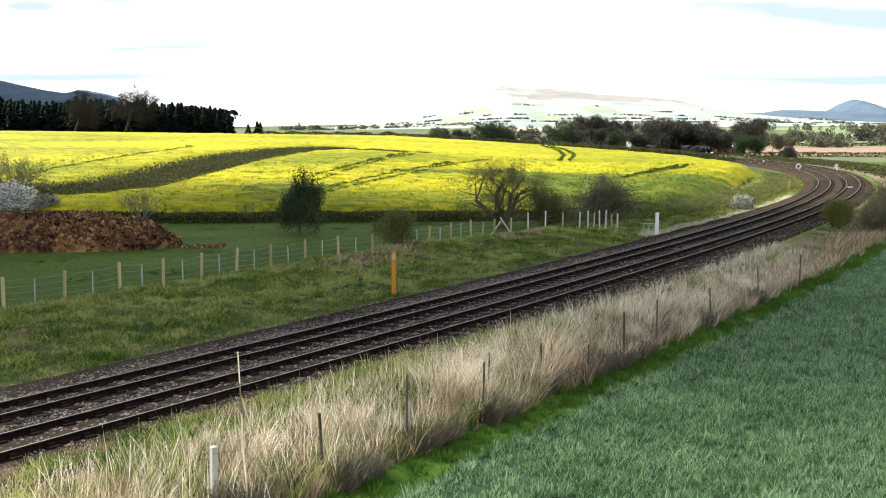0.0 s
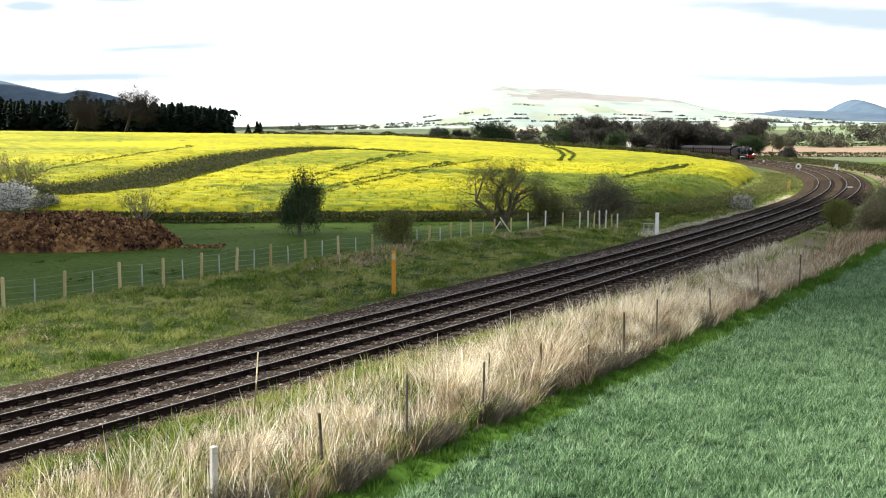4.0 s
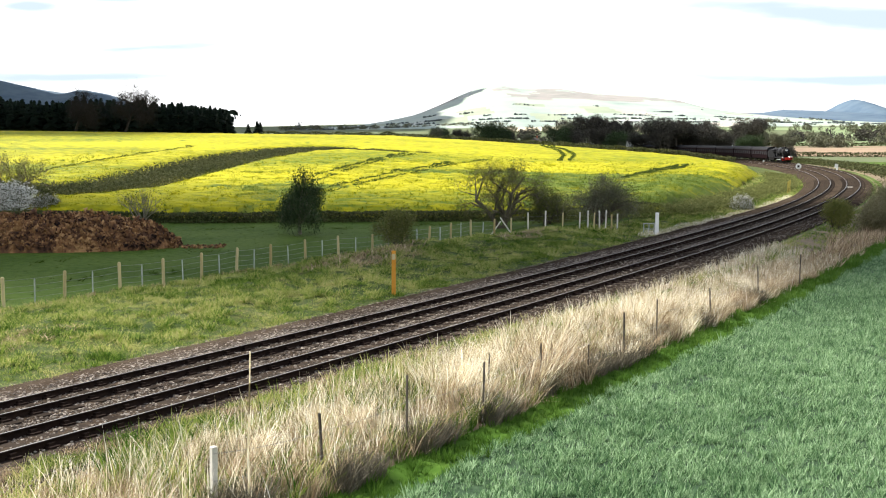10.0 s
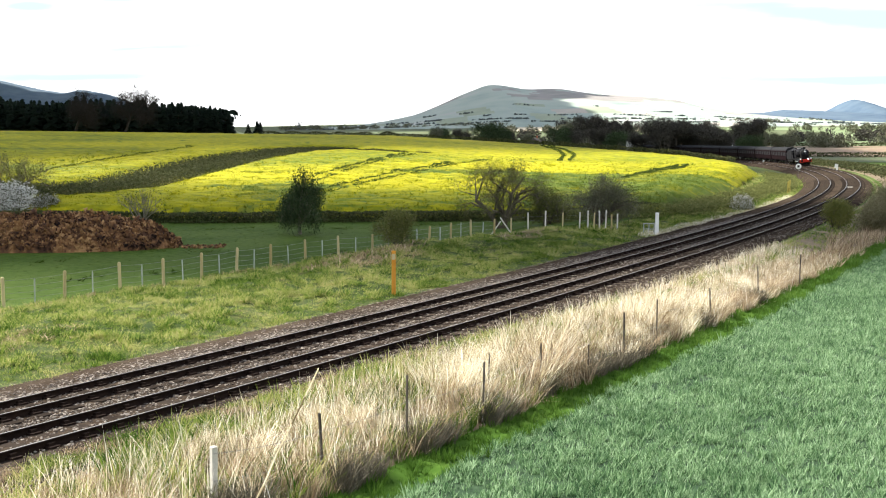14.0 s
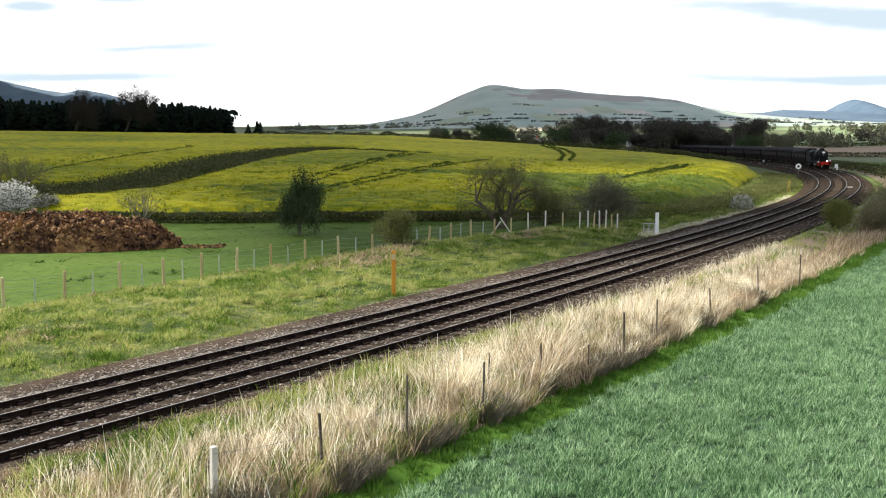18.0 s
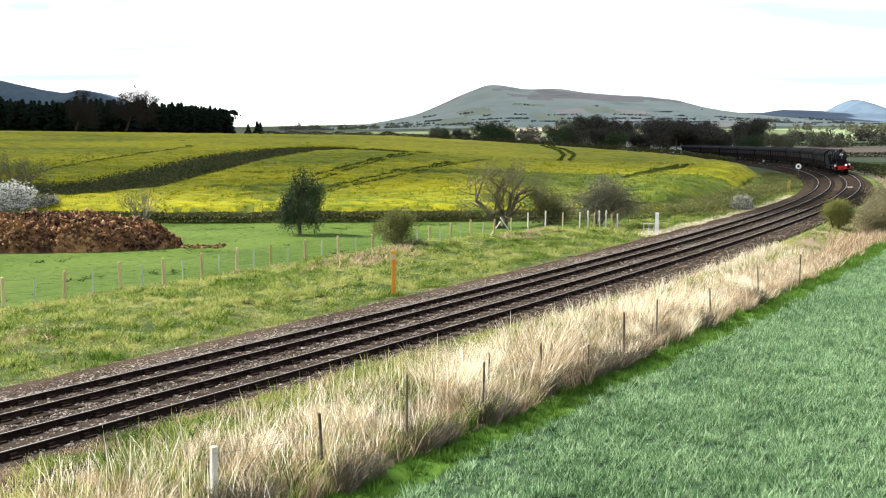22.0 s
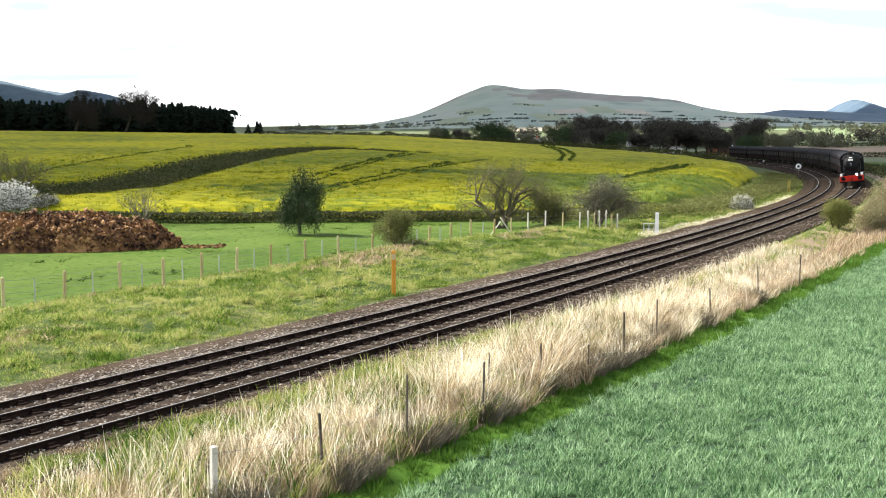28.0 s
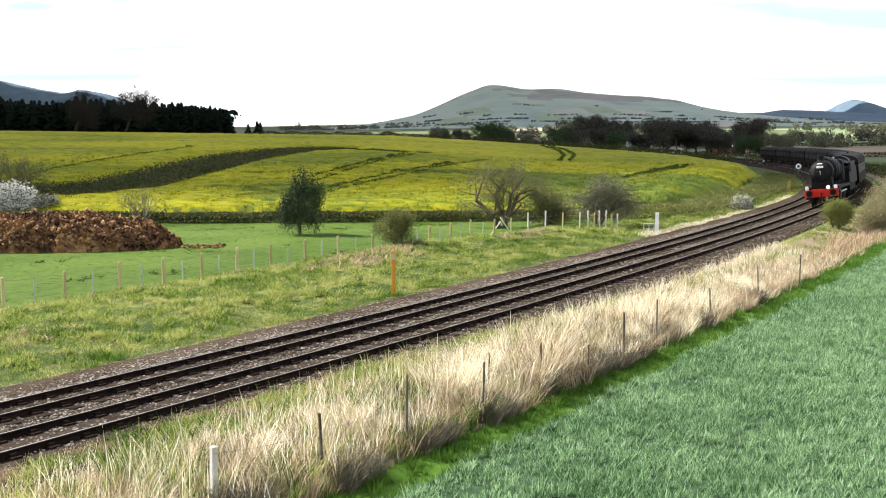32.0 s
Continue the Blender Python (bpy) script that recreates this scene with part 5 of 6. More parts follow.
bm = bmesh.new()
box(bm, -0.66, -0.38, 5.08, 5.268, 1.33, 1.6, 0.02)
part("lamp_case", bm, M_BLACK, loco)
bm = bmesh.new()
box(bm, -0.06, 0.06, 5.2, 5.42, 0.9, 1.1, 0.02)
tube(bm, (0, 5.38, 0.9), (0, 5.36, 0.5), 0.04, sides=8)
part("coupling", bm, M_SOOT, loco)
bm = bmesh.new()
box(bm, -0.26, 0.26, 5.06, 5.1, 3.0, 3.16, 0.015)
part("headboard", bm, M_WHITE, loco, "curved white headboard")
for x in (-0.75, 0.75):
    for y in (-2.9, -0.75, 1.4):
        WHEELS.append((wheel(loco, "driving_wheel", x, y, 0.91, spokes=16), 0.91))
    for y in (2.9, 4.7):
        WHEELS.append((wheel(loco, "bogie_wheel", x, y, 0.48, spokes=10), 0.48))

tender = new("tender")
tagged(tender, "black coal tender behind the locomotive", "tender")
TRAIN.append((tender, 11.3, 7.2))
bm = bmesh.new()
box(bm, -1.28, 1.28, -3.5, 3.4, 1.3, 2.75, 0.06)
part("tank", bm, M_BLACK, tender)
bm = bmesh.new()
for x in (-1.28, 1.2):
    box(bm, x, x + 0.08, -1.8, 3.4, 2.7, 3.25)
box(bm, -1.2, 1.2, -1.86, -1.78, 2.7, 3.3)
part("coping", bm, M_BLACK, tender)
bm = bmesh.new()
bmesh.ops.create_grid(bm, x_segments=14, y_segments=26, size=1.0)
for v in bm.verts:
    v.co = Vector((v.co.x * 1.18, 0.85 + v.co.y * 2.5, 2.75 + 0.65 * (1 - v.co.x ** 2 * 0.7) + 0.25 * noise.noise(v.co * 4)))
part("coal", bm, M_COAL, tender)
bm = bmesh.new()
box(bm, -1.1, 1.1, -3.5, 3.4, 0.7, 1.3)
part("frame", bm, M_SOOT, tender)
for x in (-0.75, 0.75):
    for y in (-2.2, 0.0, 2.2):
        WHEELS.append((wheel(tender, "wheel", x, y, 0.65, spokes=12), 0.65))


def coach_body(length):
    ob = new("coach")
    tagged(ob, "dark maroon bogie passenger coach with a grey roof", "railway coach", "coaches of the train")
    w, h0, h1 = 1.38, 1.0, 3.1
    bm = bmesh.new()
    box(bm, -w, w, -length / 2, length / 2, h0, h1, 0.05)
    body = part("body", bm, M_MAROON, ob)
    bm = bmesh.new()
    ends = []
    for y in (-length / 2, length / 2):
        ends.append([bm.verts.new((-w * 1.01 * math.cos(math.pi * k / 12), y, h1 + 0.004 + 0.72 * math.sin(math.pi * k / 12))) for k in range(13)])
    for k in range(12):
        bm.faces.new((ends[0][k], ends[0][k + 1], ends[1][k + 1], ends[1][k]))
    bm.faces.new(ends[0])
    bm.faces.new(list(reversed(ends[1])))
    bmesh.ops.recalc_face_normals(bm, faces=bm.faces)
    part("roof", bm, M_ROOF, ob)
    n = 9
    for side in (-1, 1):
        for k in range(n):
            y = -length / 2 + length * (k + 0.5) / n
            bm = bmesh.new()
            x = side * (w + 0.006)
            box(bm, min(x, side * (w - 0.05)), max(x, side * (w - 0.05)), y - 0.62, y + 0.62, 1.95, 2.8, 0.02)
            part("window", bm, M_DARKGLASS, body)
    for y in (-length * 0.36, 0.0, length * 0.36):
        bm = bmesh.new()
        tube(bm, (0.35, y, 3.72), (0.35, y, 3.86), 0.12, sides=8)
        part("ventilator", bm, M_ROOF, ob)
    bm = bmesh.new()
    box(bm, -1.2, 1.2, -length / 2 + 0.1, length / 2 - 0.1, 0.85, 1.0)
    box(bm, -0.9, 0.9, -2.2, 2.2, 0.45, 0.85, 0.05)
    part("underframe", bm, M_SOOT, ob)
    for y in (-length * 0.355, length * 0.355):
        bm = bmesh.new()
        box(bm, -1.0, 1.0, y - 1.7, y + 1.7, 0.5, 0.82, 0.05)
        bogie = part("bogie", bm, M_SOOT, ob)
        for x in (-0.75, 0.75):
            for dy in (-1.25, 1.25):
                bm = bmesh.new()
                tube(bm, (x - 0.07, y + dy, 0.46), (x + 0.07, y + dy, 0.46), 0.46, sides=18)
                part("wheel", bm, M_SOOT, bogie)
    for y in (-length / 2 - 0.45, length / 2 + 0.05):
        bm = bmesh.new()
        box(bm, -0.45, 0.45, y, y + 0.4, 1.2, 3.0, 0.03)
        part("gangway", bm, M_SOOT, ob)
    return ob


first = coach_body(19.4)
TRAIN.append((first, 19.0, 19.4))
for i in range(1, 9):
    TRAIN.append((copy_thing(first, Matrix()), 19.0 + 20.3 * i, 19.4))


# ---- woods and far trees ----
def conifer(seed, height):
    rng = np.random.RandomState(seed)
    ob = new("conifer")
    tagged(ob, "dark plantation conifer at the edge of a dense wood", "tree", "dark conifer plantation")
    bm = bmesh.new()
    tube(bm, (0, 0, -0.5), (0, 0, height * 0.9), 0.16, 0.03, 7)
    part("trunk", bm, M_BARK, ob)
    vs, fs = [], []
    for k in range(240):
        u = rng.uniform(0.02, 1) ** 0.8
        z = height * u
        reach = (1 - u) * height * 0.2 * rng.uniform(0.7, 1.25) + 0.15
        a = rng.uniform(0, 2 * math.pi)
        c, s = math.cos(a), math.sin(a)
        w = 0.25 + 0.35 * (1 - u)
        n = len(vs)
        vs += [(0, 0, z + 0.25), (c * reach * 0.6 - s * w, s * reach * 0.6 + c * w, z - 0.02), (c * reach, s * reach, z - 0.3 * reach), (c * reach * 0.6 + s * w, s * reach * 0.6 - c * w, z - 0.02)]
        fs.append((n, n + 1, n + 2, n + 3))
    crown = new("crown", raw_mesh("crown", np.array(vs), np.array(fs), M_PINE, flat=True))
    crown.parent = ob
    return ob


rng = np.random.RandomState(81)
pines = [conifer(90 + k, 9.0) for k in range(4)]
placed = 0
for row, (y, a, b, gap) in enumerate(((266, -0.475, -0.207, 2.2), (271, -0.475, -0.208, 2.2), (277, -0.475, -0.209, 2.4), (284, -0.475, -0.21, 2.6))):
    x = a * y
    while x < b * y:
        xx, yy = x + rng.normal(0, 0.5), y + rng.normal(0, 1.2)
        ang = xx / yy
        top_z = 5.18 + np.interp(ang, (-0.44, -0.39, -0.36, -0.25, -0.225, -0.207, -0.2), (70, 64, 72, 60, 55, 46, 38)) / 1780.0 * yy
        z0 = float(land(xx, yy))
        k = max(0.3, (top_z - z0) / 9.0 * rng.uniform(0.86, 1.04))
        m = Matrix.Translation((xx, yy, z0)) @ Matrix.Rotation(rng.uniform(0, 6), 4, "Z") @ Matrix.Diagonal((max(k, 0.8) * 1.7, max(k, 0.8) * 1.7, k, 1))
        if placed < 4:
            pines[placed].matrix_basis = m
        else:
            copy_thing(pines[placed % 4], Matrix()).matrix_basis = m
        placed += 1
        x += gap * rng.uniform(0.7, 1.3)
# Near-black foliage added behind the rows, in place of shade between the conifers.
hedge("wood_shade_fill", "near-black foliage backing that stands in for the plantation's inner shade", ((-135, 292), (-95, 290), (-63, 288)), 5, 8.2, M_PINE, 9000, 0.9, 84)
for px, k, y in ((-0.193, 0.42, 262), (-0.184, 0.5, 258), (-0.181, 0.48, 262)):
    copy_thing(pines[placed % 4], Matrix()).matrix_basis = Matrix.Translation((px * y, y, float(land(px * y, y)))) @ Matrix.Diagonal((1.05, 1.05, k * 1.0, 1))
for seed, x, y, h in ((101, -85.3, 233, 11.3), (102, -73.4, 232, 12.8)):
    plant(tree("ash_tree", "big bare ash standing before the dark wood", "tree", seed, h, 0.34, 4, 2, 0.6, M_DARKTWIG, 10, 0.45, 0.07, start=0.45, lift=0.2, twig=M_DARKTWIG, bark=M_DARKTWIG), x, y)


def crown_tree(seed, height, mat, name, label, wide=0.4):
    """A far broadleaf: trunk, limbs and a crown of many small clumps."""
    return tree(name, label, "tree", seed, height, height * 0.025, 3, 2, 0.55, mat, 60, height * wide * 0.12, height * 0.016, start=0.3, group="trees of the far spinney")


kinds = [crown_tree(110, 10, M_FARWOOD, "spinney_tree", "leafless brown broadleaf tree in a distant spinney"),
         crown_tree(111, 10, M_FARWOOD, "spinney_tree", "rounded dark tree in a distant spinney", 0.55),
         crown_tree(112, 10, M_PALEWOOD, "pale_tree", "pale tree breaking into leaf beyond the line"),
         crown_tree(113, 10, M_EVERGREEN, "dark_tree", "dark evergreen tree beyond the rape field", 0.5)]
fresh = [True] * 4
FAR_TREES = ((2, 765, 390, 226), (3, 775, 395, 229), (0, 815, 400, 231), (3, 855, 385, 220), (3, 872, 385, 222), (3, 886, 390, 232), (0, 900, 395, 236), (2, 925, 430, 236),
             (3, 985, 350, 226), (0, 1000, 355, 229), (2, 1030, 420, 208), (0, 1045, 380, 207), (2, 1065, 420, 210), (0, 1085, 385, 214), (3, 1092, 345, 233), (0, 1020, 350, 232), (0, 1060, 360, 228), (2, 1110, 420, 218),
             (1, 1125, 400, 232), (1, 1160, 370, 209), (1, 1178, 375, 211), (0, 1195, 365, 216), (1, 1212, 370, 214), (1, 1232, 375, 217), (1, 1250, 365, 220), (1, 1268, 360, 229), (0, 1278, 372, 238),
             (2, 1297, 430, 222), (2, 1312, 420, 213), (0, 1325, 400, 211), (2, 1340, 420, 222), (2, 1362, 470, 233), (3, 1318, 345, 242), (3, 1330, 345, 238), (2, 1385, 520, 235), (2, 1400, 560, 238))
for k, px, y, top_row in FAR_TREES:
    x = (px - 784) / 1780.0 * y
    z0 = float(land(x, y))
    size = max(0.25, (5.18 + (249.0 - top_row) / 1780.0 * y - z0) / 10.0)
    m = Matrix.Translation((x, y, z0 - 0.1)) @ Matrix.Rotation((px * 0.37) % 6, 4, "Z") @ Matrix.Diagonal((size * (1.25 if k == 1 else 1.0),) * 2 + (size, 1))
    if fresh[k]:
        kinds[k].matrix_basis, fresh[k] = m, False
    else:
        copy_thing(kinds[k], Matrix()).matrix_basis = m
plant(tree("thorn_bush", "round brown thorn bush close to the far curve", "bush", 120, 4.4, 0.1, 3, 2, 0.6, M_FARWOOD, 10, 0.3, 0.15, trunks=4, start=0.0), 101.0, 296)


def field(name, label, mat, corners, lift):
    """A distant field: a quad of land laid over the ground in strips."""
    (ax, ay), (bx, by), (cx, cy), (dx, dy) = corners
    n = 16
    vs = []
    for i in range(n + 1):
        for j in range(n + 1):
            u, v = i / n, j / n
            x = (ax * (1 - u) + bx * u) * (1 - v) + (dx * (1 - u) + cx * u) * v
            y = (ay * (1 - u) + by * u) * (1 - v) + (dy * (1 - u) + cy * u) * v
            vs.append((x, y, 0.0))
    vs = np.array(vs)
    vs[:, 2] = land(vs[:, 0], vs[:, 1]) + lift
    a = (np.arange(n)[:, None] * (n + 1) + np.arange(n)[None]).ravel()
    ob = new(name, raw_mesh(name, vs, np.stack([a, a + n + 1, a + n + 2, a + 1], 1), mat))
    return tagged(ob, label, "field", kind="structure")


field("ploughed_field", "bare tan ploughed field beyond the railway", M_SOIL, ((105, 395), (420, 395), (720, 900), (250, 900)), 0.15)
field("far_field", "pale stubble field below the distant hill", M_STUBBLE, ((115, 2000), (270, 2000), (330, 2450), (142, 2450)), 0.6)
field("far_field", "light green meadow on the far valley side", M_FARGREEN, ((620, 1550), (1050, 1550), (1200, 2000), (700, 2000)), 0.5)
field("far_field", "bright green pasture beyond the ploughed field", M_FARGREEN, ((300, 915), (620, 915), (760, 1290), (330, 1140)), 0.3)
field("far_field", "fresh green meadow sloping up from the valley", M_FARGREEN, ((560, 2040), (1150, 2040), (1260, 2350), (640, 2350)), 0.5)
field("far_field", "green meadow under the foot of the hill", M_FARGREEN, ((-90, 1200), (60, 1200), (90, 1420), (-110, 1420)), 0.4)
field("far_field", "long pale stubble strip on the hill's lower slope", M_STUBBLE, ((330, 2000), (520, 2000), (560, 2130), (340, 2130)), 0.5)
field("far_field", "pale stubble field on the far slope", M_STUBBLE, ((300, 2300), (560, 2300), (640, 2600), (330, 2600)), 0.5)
hedge("far_hedge", "dark hedge along the near side of the ploughed field", ((95, 385), (200, 388), (420, 390)), 2.0, 1.7, M_HEDGE, 12000, 0.35, 131)
hedge("far_hedge", "dark hedge along the top of the ploughed field", ((200, 902), (420, 905), (720, 905)), 3, 3.0, M_HEDGE, 12000, 0.6, 132)
hedge("far_hedge", "dark hedge along the crest of the rape field", ((-43, 243), (-10, 233), (20.5, 227), (33, 201), (45, 184.5), (49.5, 172)), 1.0, 1.7, M_HEDGE, 22000, 0.16, 133)


def tree_belt(path, crowns, radius, mat, seed, label):
    """A far row of round-headed trees of unequal size, of many small leaves."""
    r2 = np.random.RandomState(seed)
    pts = np.array(path, float)
    step = np.concatenate([[0], np.cumsum(np.hypot(*np.diff(pts, axis=0).T))])
    u = r2.uniform(0, step[-1], crowns)
    x = np.interp(u, step, pts[:, 0]) + r2.normal(0, radius, crowns)
    y = np.interp(u, step, pts[:, 1]) + r2.normal(0, radius, crowns)
    size = radius * r2.uniform(0.45, 1.35, crowns)
    each = 150
    way = r2.normal(0, 1, (crowns, each, 3))
    way /= np.linalg.norm(way, axis=2)[:, :, None]
    c = np.stack([x, y, land(x, y) + size * 0.9], 1)[:, None] + way * (size[:, None, None] * r2.uniform(0.5, 1.0, (crowns, each, 1)))
    c = c.reshape(-1, 3)
    n = len(c)
    a, b = r2.normal(0, 1, (n, 3)), r2.normal(0, 1, (n, 3))
    a /= np.linalg.norm(a, axis=1)[:, None]
    b /= np.linalg.norm(b, axis=1)[:, None]
    sz = (np.repeat(size, each) * 0.15)[:, None]
    v = np.stack([c - a * sz, c + b * sz, c + a * sz, c - b * sz], 1).reshape(-1, 3)
    return tagged(new("far_woods", raw_mesh("far_woods", v, np.arange(4 * n).reshape(-1, 4), mat, flat=True)), label, "woods", kind="stuff")


BELTS = (((230, 950), (480, 960), 34, 4.0), ((430, 1000), (560, 1010), 26, 5.0), ((300, 1080), (420, 1090), 20, 5.5), ((400, 1150), (560, 1200), 24, 5.5), ((650, 1180), (800, 1160), 22, 6.0),
         ((560, 1300), (900, 1320), 46, 6.0), ((520, 1420), (760, 1400), 30, 7.0), ((520, 1540), (1250, 1545), 60, 5.5), ((620, 2010), (1300, 2020), 60, 7.0), ((80, 1440), (380, 1445), 46, 6.0),
         ((90, 1810), (420, 1815), 50, 7.0), ((-200, 1500), (80, 1500), 60, 3.0), ((250, 2280), (620, 2290), 46, 8.0), ((330, 2620), (900, 2650), 70, 9.0), ((-60, 820), (60, 800), 26, 4.5),
         ((40, 1050), (170, 1080), 26, 5.0), ((-420, 2600), (160, 2560), 110, 6.0), ((700, 1760), (950, 1800), 40, 8.0), ((180, 760), (240, 800), 18, 3.6), ((300, 800), (330, 830), 14, 4.0))
# Two belts in three take the pale leaf colour in place of distance haze.
for k, (one, two, crowns, radius) in enumerate(BELTS):
    tree_belt((one, ((one[0] + two[0]) / 2, (one[1] + two[1]) / 2 + 14), two), crowns, radius, M_PALEWOOD if k % 3 else M_FARWOOD, 140 + k, "distant hedgerow trees on the valley side")


def house(name, label, x, y, turn, w, d, h, roof, wall_mat, roof_mat):
    ob = new(name)
    tagged(ob, label, "house")
    bm = bmesh.new()
    box(bm, -w / 2, w / 2, -d / 2, d / 2, -0.5, h)
    part("wall", bm, wall_mat, ob)
    bm = bmesh.new()
    v = [bm.verts.new(c) for c in ((-w / 2 - 0.3, -d / 2 - 0.3, h), (w / 2 + 0.3, -d / 2 - 0.3, h), (w / 2 + 0.3, d / 2 + 0.3, h), (-w / 2 - 0.3, d / 2 + 0.3, h), (-w / 2 - 0.3, 0, h + roof), (w / 2 + 0.3, 0, h + roof))]
    for q in ((0, 1, 5, 4), (2, 3, 4, 5), (0, 4, 3), (1, 2, 5), (3, 2, 1, 0)):
        bm.faces.new([v[i] for i in q])
    top = part("roof", bm, roof_mat, ob)
    bm = bmesh.new()
    box(bm, w / 2 - 1.0, w / 2 - 0.3, -0.3, 0.3, h + roof * 0.6, h + roof + 0.8)
    part("chimney_stack", bm, M_BRICK, top)
    for k in range(max(2, int(w / 3))):
        for z in (1.0, 3.4):
            if z + 1.2 < h:
                bm = bmesh.new()
                xx = -w / 2 + w * (k + 0.5) / max(2, int(w / 3))
                box(bm, xx - 0.5, xx + 0.5, -d / 2 - 0.03, -d / 2 + 0.05, z, z + 1.2)
                part("window", bm, M_DARKGLASS, ob)
    ob.matrix_basis = Matrix.Translation((x, y, float(land(x, y)))) @ Matrix.Rotation(radians(turn), 4, "Z")


house("farmhouse", "long white farmhouse among far trees", 79.0, 408, 10, 9, 6, 5.2, 2.4, M_RENDERED, M_SLATE)
house("cottage", "small pale cottage gable behind the rape field", 30.5, 335, 75, 6, 5, 2.0, 2.0, M_RENDERED, M_SLATE)
house("brick_house", "red brick house beside the far curve", 117, 425, -12, 12, 6, 3.2, 2.2, M_BRICK, M_SLATE)
house("bungalow", "cream house half hidden by trees", 96, 430, 6, 9, 6, 4.4, 2.0, M_RENDERED, M_BRICK)


# ---- far hills ----
def ridge(name, y, profile, depth, label, mat, seed):
    """A long hill whose skyline runs through (x, height) places."""
    px, pz = np.array(profile, float).T
    us, vs = np.linspace(px[0], px[-1], 240), np.linspace(-1, 1, 50)
    sky_line = np.interp(us, px, pz)
    kernel = np.hanning(11) / np.hanning(11).sum()
    sky_line = np.convolve(np.pad(sky_line, 5, mode="edge"), kernel, "valid")
    gx, gv = np.meshgrid(us, vs)
    rough = np.array([[noise.fractal(Vector((a / 260, b * 2.4, seed)), 1.0, 2.0, 5) for a in us] for b in vs])
    fall = np.clip(1 - np.abs(gv) ** 1.25, 0, 1)
    gz = land(gx, y + gv * depth) * (1 - fall) + sky_line[None] * fall - 3 + rough * 9 * fall * (1 - 0.75 * fall ** 6)
    v = np.stack([gx.ravel(), (y + gv * depth).ravel(), gz.ravel()], 1)
    i, j = np.meshgrid(np.arange(239), np.arange(49))
    a = (j * 240 + i).ravel()
    ob = new(name, raw_mesh(name, v, np.stack([a, a + 1, a + 241, a + 240], 1), mat))
    if mat is not M_HILL:
        return tagged(ob, label, "hill", kind="structure")
    r2 = np.random.RandomState(int(seed * 10))
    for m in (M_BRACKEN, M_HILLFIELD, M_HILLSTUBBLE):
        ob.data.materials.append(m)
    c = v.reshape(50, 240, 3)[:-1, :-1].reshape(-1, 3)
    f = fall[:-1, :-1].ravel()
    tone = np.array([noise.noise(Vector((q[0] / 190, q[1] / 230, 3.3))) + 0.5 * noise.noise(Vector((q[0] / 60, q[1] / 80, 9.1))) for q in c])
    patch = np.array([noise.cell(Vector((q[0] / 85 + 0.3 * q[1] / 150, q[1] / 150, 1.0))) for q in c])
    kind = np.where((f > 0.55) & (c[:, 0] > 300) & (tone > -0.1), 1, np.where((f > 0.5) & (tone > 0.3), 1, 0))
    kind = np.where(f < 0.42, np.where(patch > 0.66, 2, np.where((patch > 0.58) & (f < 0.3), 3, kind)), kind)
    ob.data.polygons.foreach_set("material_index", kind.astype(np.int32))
    spots = []
    for level in (0.1, 0.16, 0.22, 0.3, 0.4):
        xs = r2.uniform(px[0], px[-1], 700)
        lvl = level + 0.02 * np.array([noise.noise(Vector((a / 300, level * 40, 0))) for a in xs])
        ok = np.array([noise.noise(Vector((a / 90, level * 77, 2))) for a in xs]) > np.interp(level, (0.1, 0.4), (-0.1, 0.28))
        gy = -(1 - lvl) ** 0.8
        i = np.clip(np.searchsorted(us, xs), 0, 239)
        j = np.clip(np.round((gy + 1) / 2 * 49).astype(int), 0, 48)
        part_way = (gy + 1) / 2 * 49 - j
        z = gz[j, i] * (1 - part_way) + gz[j + 1, i] * part_way
        spots.append(np.stack([xs, y + gy * depth, z + 1.5], 1)[ok])
    c = np.concatenate(spots)
    c = c + r2.normal(0, 3, c.shape) * (1, 1, 0.1)
    belts = scatter("hill_woods", M_HAZEWOOD, stone_kinds(r2, 6, 0.8), c, r2.uniform(1.5, 4.5, len(c)), r2)
    tagged(belts, "hedgerows and scattered trees on the far hillside, hazed in colour", "woods", kind="stuff")
    return tagged(ob, label, "hill", kind="structure")


ridge("hill", 3600, ((-420, 40), (-300, 56), (-200, 74), (-100, 94), (-20, 130), (60, 168), (110, 188), (154, 205), (200, 203), (290, 187), (376, 194), (430, 190), (500, 180), (600, 174), (720, 167), (790, 142), (880, 122), (1000, 105), (1100, 90), (1250, 75), (1400, 60), (1800, 40)), 1100, "long bare green upland hill beyond the valley, paled for haze", M_HILL, 1.5)
ridge("hill", 4000, ((700, 110), (900, 140), (1020, 131), (1120, 124), (1240, 122), (1330, 136), (1450, 134), (1600, 124), (1800, 122), (2300, 100)), 700, "dark ridge across the valley, blued for distance haze", M_BLUEHILL, 7.5)
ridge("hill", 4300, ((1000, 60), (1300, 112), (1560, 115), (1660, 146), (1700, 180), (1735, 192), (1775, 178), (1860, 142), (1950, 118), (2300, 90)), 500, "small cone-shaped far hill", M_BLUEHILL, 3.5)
ridge("hill", 4200, ((-3000, 150), (-2300, 300), (-1850, 248), (-1650, 208), (-1560, 195), (-1500, 212), (-1380, 190), (-1000, 40)), 500, "far hill behind the dark wood, blued for distance haze", M_BLUEHILL, 5.5)


mast = new("radio_mast")
tagged(mast, "slim radio mast on the far ridge, in a haze grey", "mast")
bm = bmesh.new()
for dx, dy in ((-1.2, -0.7), (1.2, -0.7), (0, 1.4)):
    tube(bm, (dx, dy, 0), (dx * 0.2, dy * 0.2, 38), 0.45, 0.3, 5)
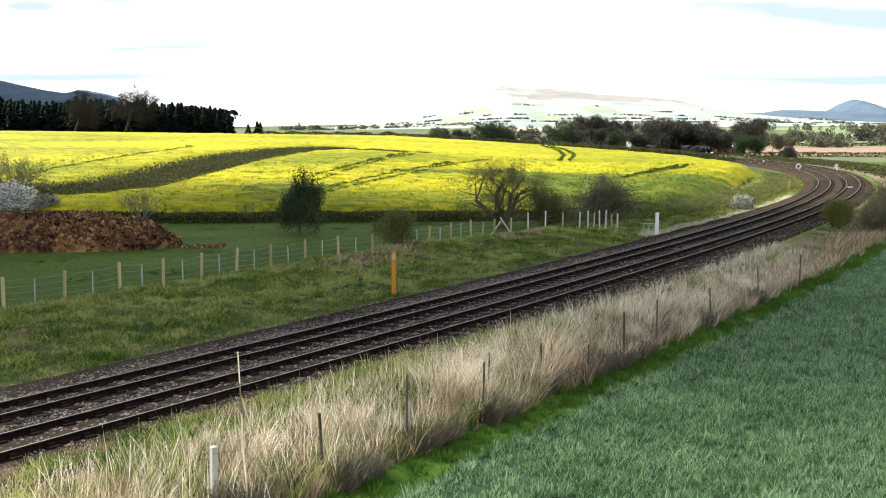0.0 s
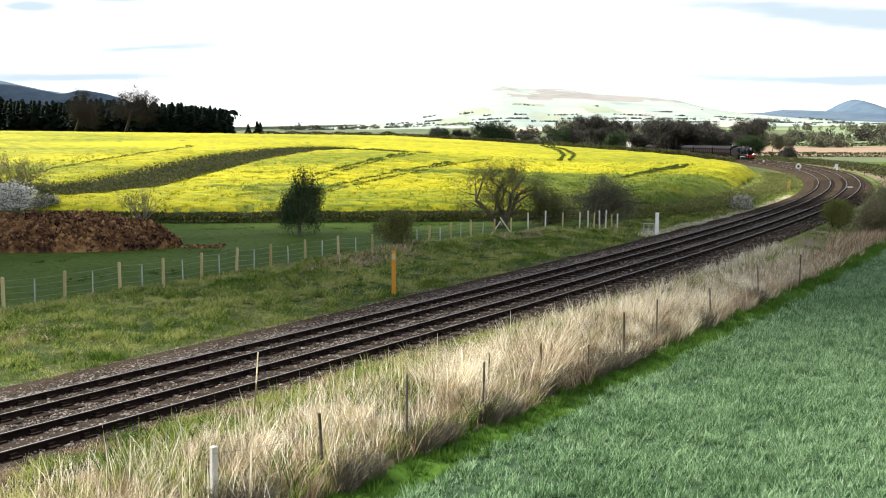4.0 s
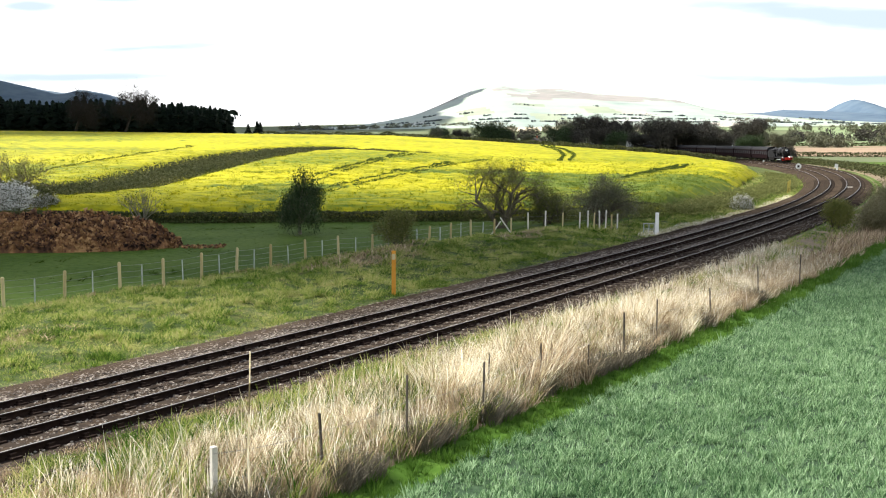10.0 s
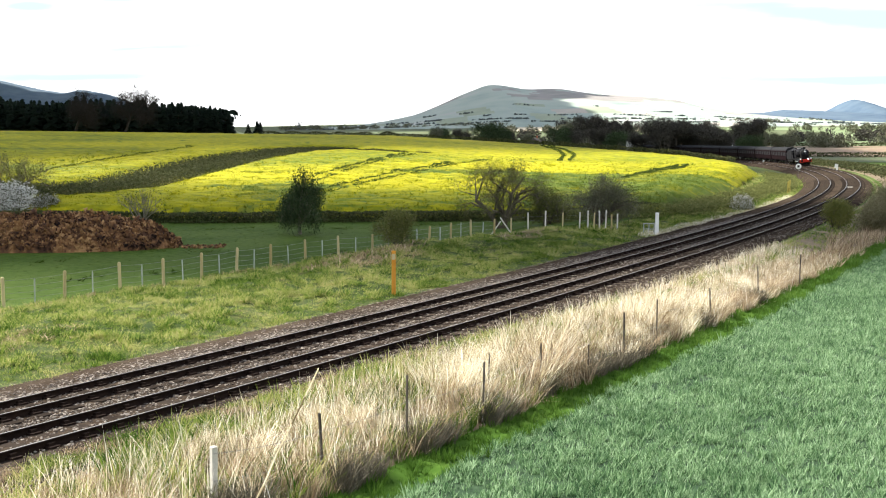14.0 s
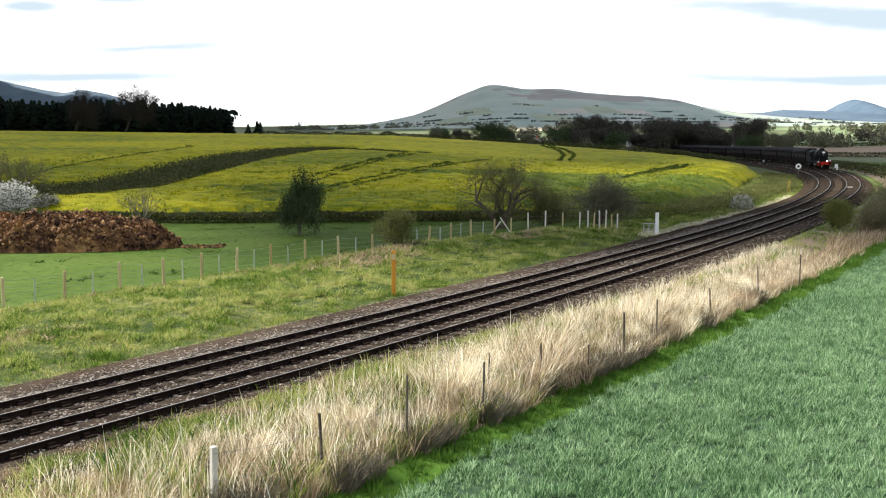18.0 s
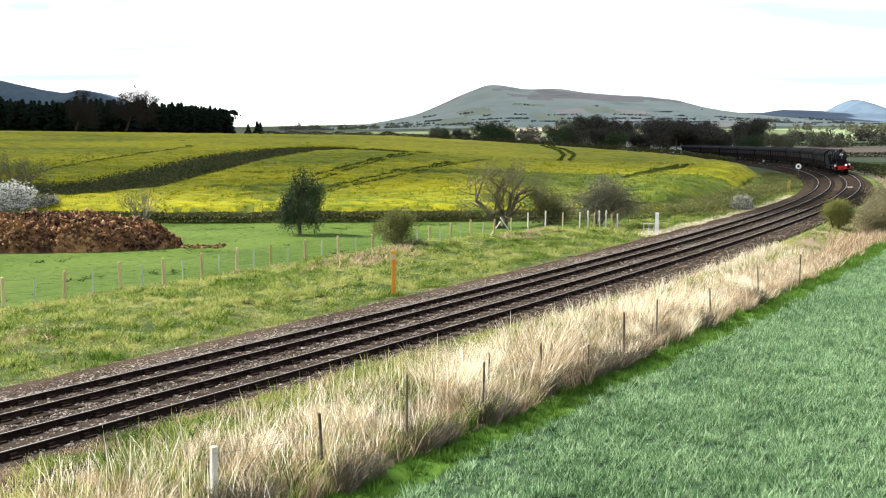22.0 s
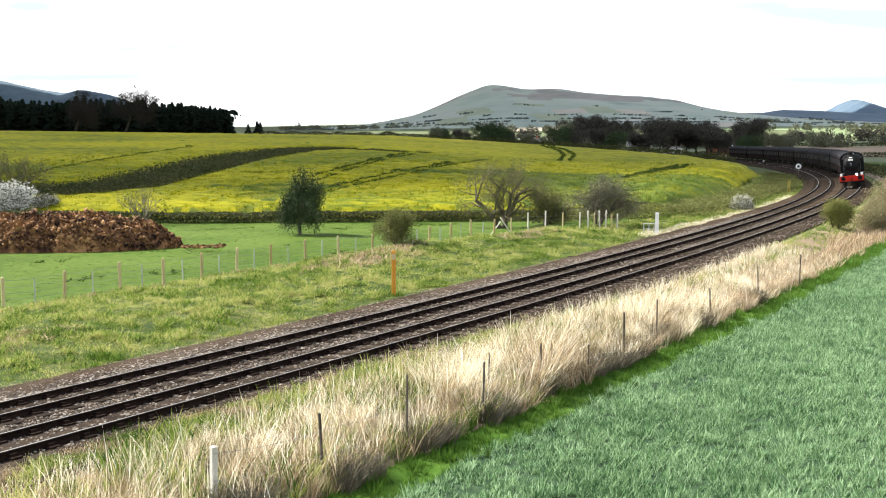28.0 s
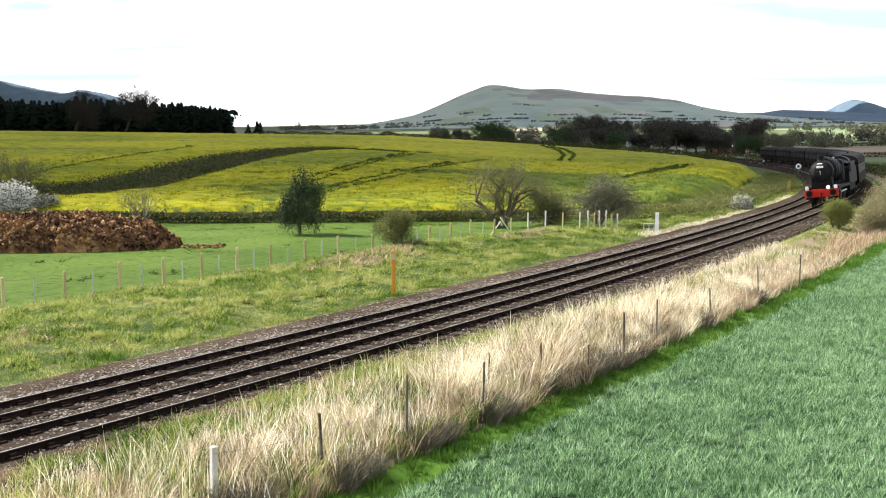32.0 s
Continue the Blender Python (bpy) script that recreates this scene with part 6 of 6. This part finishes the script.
part("leg", bm, M_HAZEWOOD, mast)
bm = bmesh.new()
for z in range(4, 38, 4):
    w = 1.2 * (1 - 0.8 * z / 38)
    tube(bm, (-w, -0.6 * w, z), (w, -0.6 * w, z + 2), 0.22, sides=4)
    tube(bm, (w, -0.6 * w, z), (0, 1.2 * w, z + 2), 0.22, sides=4)
part("bracing", bm, M_HAZEWOOD, mast)
mast.matrix_basis = Matrix.Translation((1340, 4000, 129))
lone = tree("lone_tree", "lone bare tree standing on the far skyline", "tree", 131, 24.0, 0.6, 3, 2, 0.4, M_HAZEWOOD, 5, 0.8, 0.35, start=0.3, bark=M_HAZEWOOD, twig=M_HAZEWOOD)
plant(lone, -357, 2520, 1.0)


def loco_place(t):
    """How far along the line the engine's front is."""
    return np.interp(t, PACE_T, PACE_S)


PACE = ((0, 336.0), (3.5, 294.5), (6, 270.5), (12, 234.0), (17, 202.0), (21, 168.0), (25, 138.0), (28, 109.5), (30, 90.5), (32, 73.0))
PACE_T = np.arange(-2, 34.01, 0.1)
_t, _p = np.array(PACE).T
PACE_S = np.convolve(np.pad(np.interp(PACE_T, _t, _p) + (PACE_T < 0) * -11.5 * PACE_T - (PACE_T > 32) * 9.4 * (PACE_T - 32), 15, mode="reflect", reflect_type="odd"), np.ones(31) / 31, "valid")


# ---- what stirs in the foreground ----
stalk = new("dead_stalk")
tagged(stalk, "tall pale dead weed stalk swaying above the dry grass", "stalk")
STALK_FOOT = (-2.77, 13.9, float(land(-2.77, 13.9)))
bm = bmesh.new()
knots = [(0, 0, -0.05), (0.015, 0, 0.5), (0.0, 0.01, 1.0), (0.02, 0, 1.5), (0.03, 0, 1.95), (0.035, 0, 2.4)]
for a, b in zip(knots[:-1], knots[1:]):
    tube(bm, a, b, 0.016 - 0.003 * a[2], 0.016 - 0.003 * b[2], 6)
part("stem", bm, M_STRAW, stalk)
for z, dx, dy in ((0.55, 0.12, 0.05), (0.8, -0.1, 0.06), (1.15, 0.1, -0.04), (1.5, -0.07, 0.05)):
    bm = bmesh.new()
    tube(bm, (0.01, 0, z), (dx, dy, z + 0.14), 0.005, 0.003, 5)
    part("side_shoot", bm, M_STRAW, stalk)
SWAY = ((0, -3.4), (1, -2), (2, 5.5), (3.4, 3.4), (5.6, 3.4), (7, 4.4), (8, 3.4), (9, 0.7), (9.5, -0.2), (10, 0.7), (11, 2.8), (12, -0.2), (13, 2), (13.6, 12), (14.5, 42), (16.5, 78), (20, 84), (32, 84))
FLIGHT = ((0, 1.9, 3.7), (4.9, 1.6, 4.0), (5.5, 0.97, 4.59), (5.9, 1.8, 4.3), (6.6, 1.6, 3.7), (8.2, 0.0, 3.7), (8.6, 0.0, 4.05), (8.8, 0.24, 4.48), (8.9, 0.36, 4.45), (9.0, 0.51, 4.42), (9.1, 0.63, 4.40),
          (9.2, 0.73, 4.38), (9.3, 0.82, 4.40), (9.5, 0.88, 4.47), (9.7, 0.98, 4.47), (10.1, 1.8, 4.6), (12.6, 1.7, 5.3), (13.0, 0.47, 4.70), (13.1, 0.42, 4.58), (13.2, 0.46, 4.47), (13.6, 1.6, 3.9), (32, 1.9, 3.7))

M_WING = material("tortoiseshell_wing", (0.025, 0.01, 0.006), (0.1, 0.034, 0.01), (0.16, 0.06, 0.015), grain=140, patch=50, bump=0, translucent=0.2)
butterfly = new("butterfly")
tagged(butterfly, "rust-brown butterfly fluttering over the young wheat", "butterfly")
bm = bmesh.new()
tube(bm, (0, -0.011, 0), (0, 0.0, 0.0), 0.0012, 0.0024, 8)
tube(bm, (0, 0.0, 0.0), (0, 0.009, 0.0), 0.0024, 0.0018, 8)
part("body", bm, M_SOOT, butterfly)
for side in (-1, 1):
    for name, shape in (("forewing", ((0, 0.006), (0.016, 0.02), (0.027, 0.019), (0.025, 0.008), (0.012, 0.001))), ("hindwing", ((0, 0.0), (0.012, 0.001), (0.021, -0.004), (0.018, -0.014), (0.007, -0.015)))):
        bm = bmesh.new()
        top = [bm.verts.new((side * x, y, 0.35 * x + 0.0006)) for x, y in shape]
        low = [bm.verts.new((side * x, y, 0.35 * x)) for x, y in shape]
        n = len(shape)
        bm.faces.new(top)
        bm.faces.new(list(reversed(low)))
        for i in range(n):
            bm.faces.new((low[i], low[(i + 1) % n], top[(i + 1) % n], top[i]))
        bmesh.ops.recalc_face_normals(bm, faces=bm.faces)
        part(name, bm, M_WING, butterfly)
    bm = bmesh.new()
    tube(bm, (side * 0.001, 0.009, 0.001), (side * 0.006, 0.019, 0.004), 0.0003, 0.0003, 4)
    part("antenna", bm, M_SOOT, butterfly)


def motions():
    for ob, way in SHADE_CLOUDS:
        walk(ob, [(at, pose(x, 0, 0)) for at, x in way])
    walk(stalk, [(float(t), Matrix.Translation(STALK_FOOT) @ Matrix.Rotation(radians(a), 4, "Y")) for t, a in SWAY])
    walk(butterfly, [(float(t), Matrix.Translation((x, 2.6, z)) @ Euler((0.5, 0.25 * math.sin(40 * t), -1.2)).to_matrix().to_4x4()) for t, x, z in FLIGHT])
    for ob, behind, length in TRAIN:
        walk(ob, [(float(t), vehicle(float(loco_place(t)) + behind, length, t)) for t in np.arange(0, 32.01, 0.5)])
    for ob, r in WHEELS:
        home = ob.matrix_basis.translation.copy()
        rows = []
        for t in np.arange(0, 32.01, 0.1):
            rows.append((float(t), Matrix.Translation(home) @ Matrix.Rotation(-(336.0 - float(loco_place(t))) / r, 4, "X")))
        walk(ob, rows)


motions()
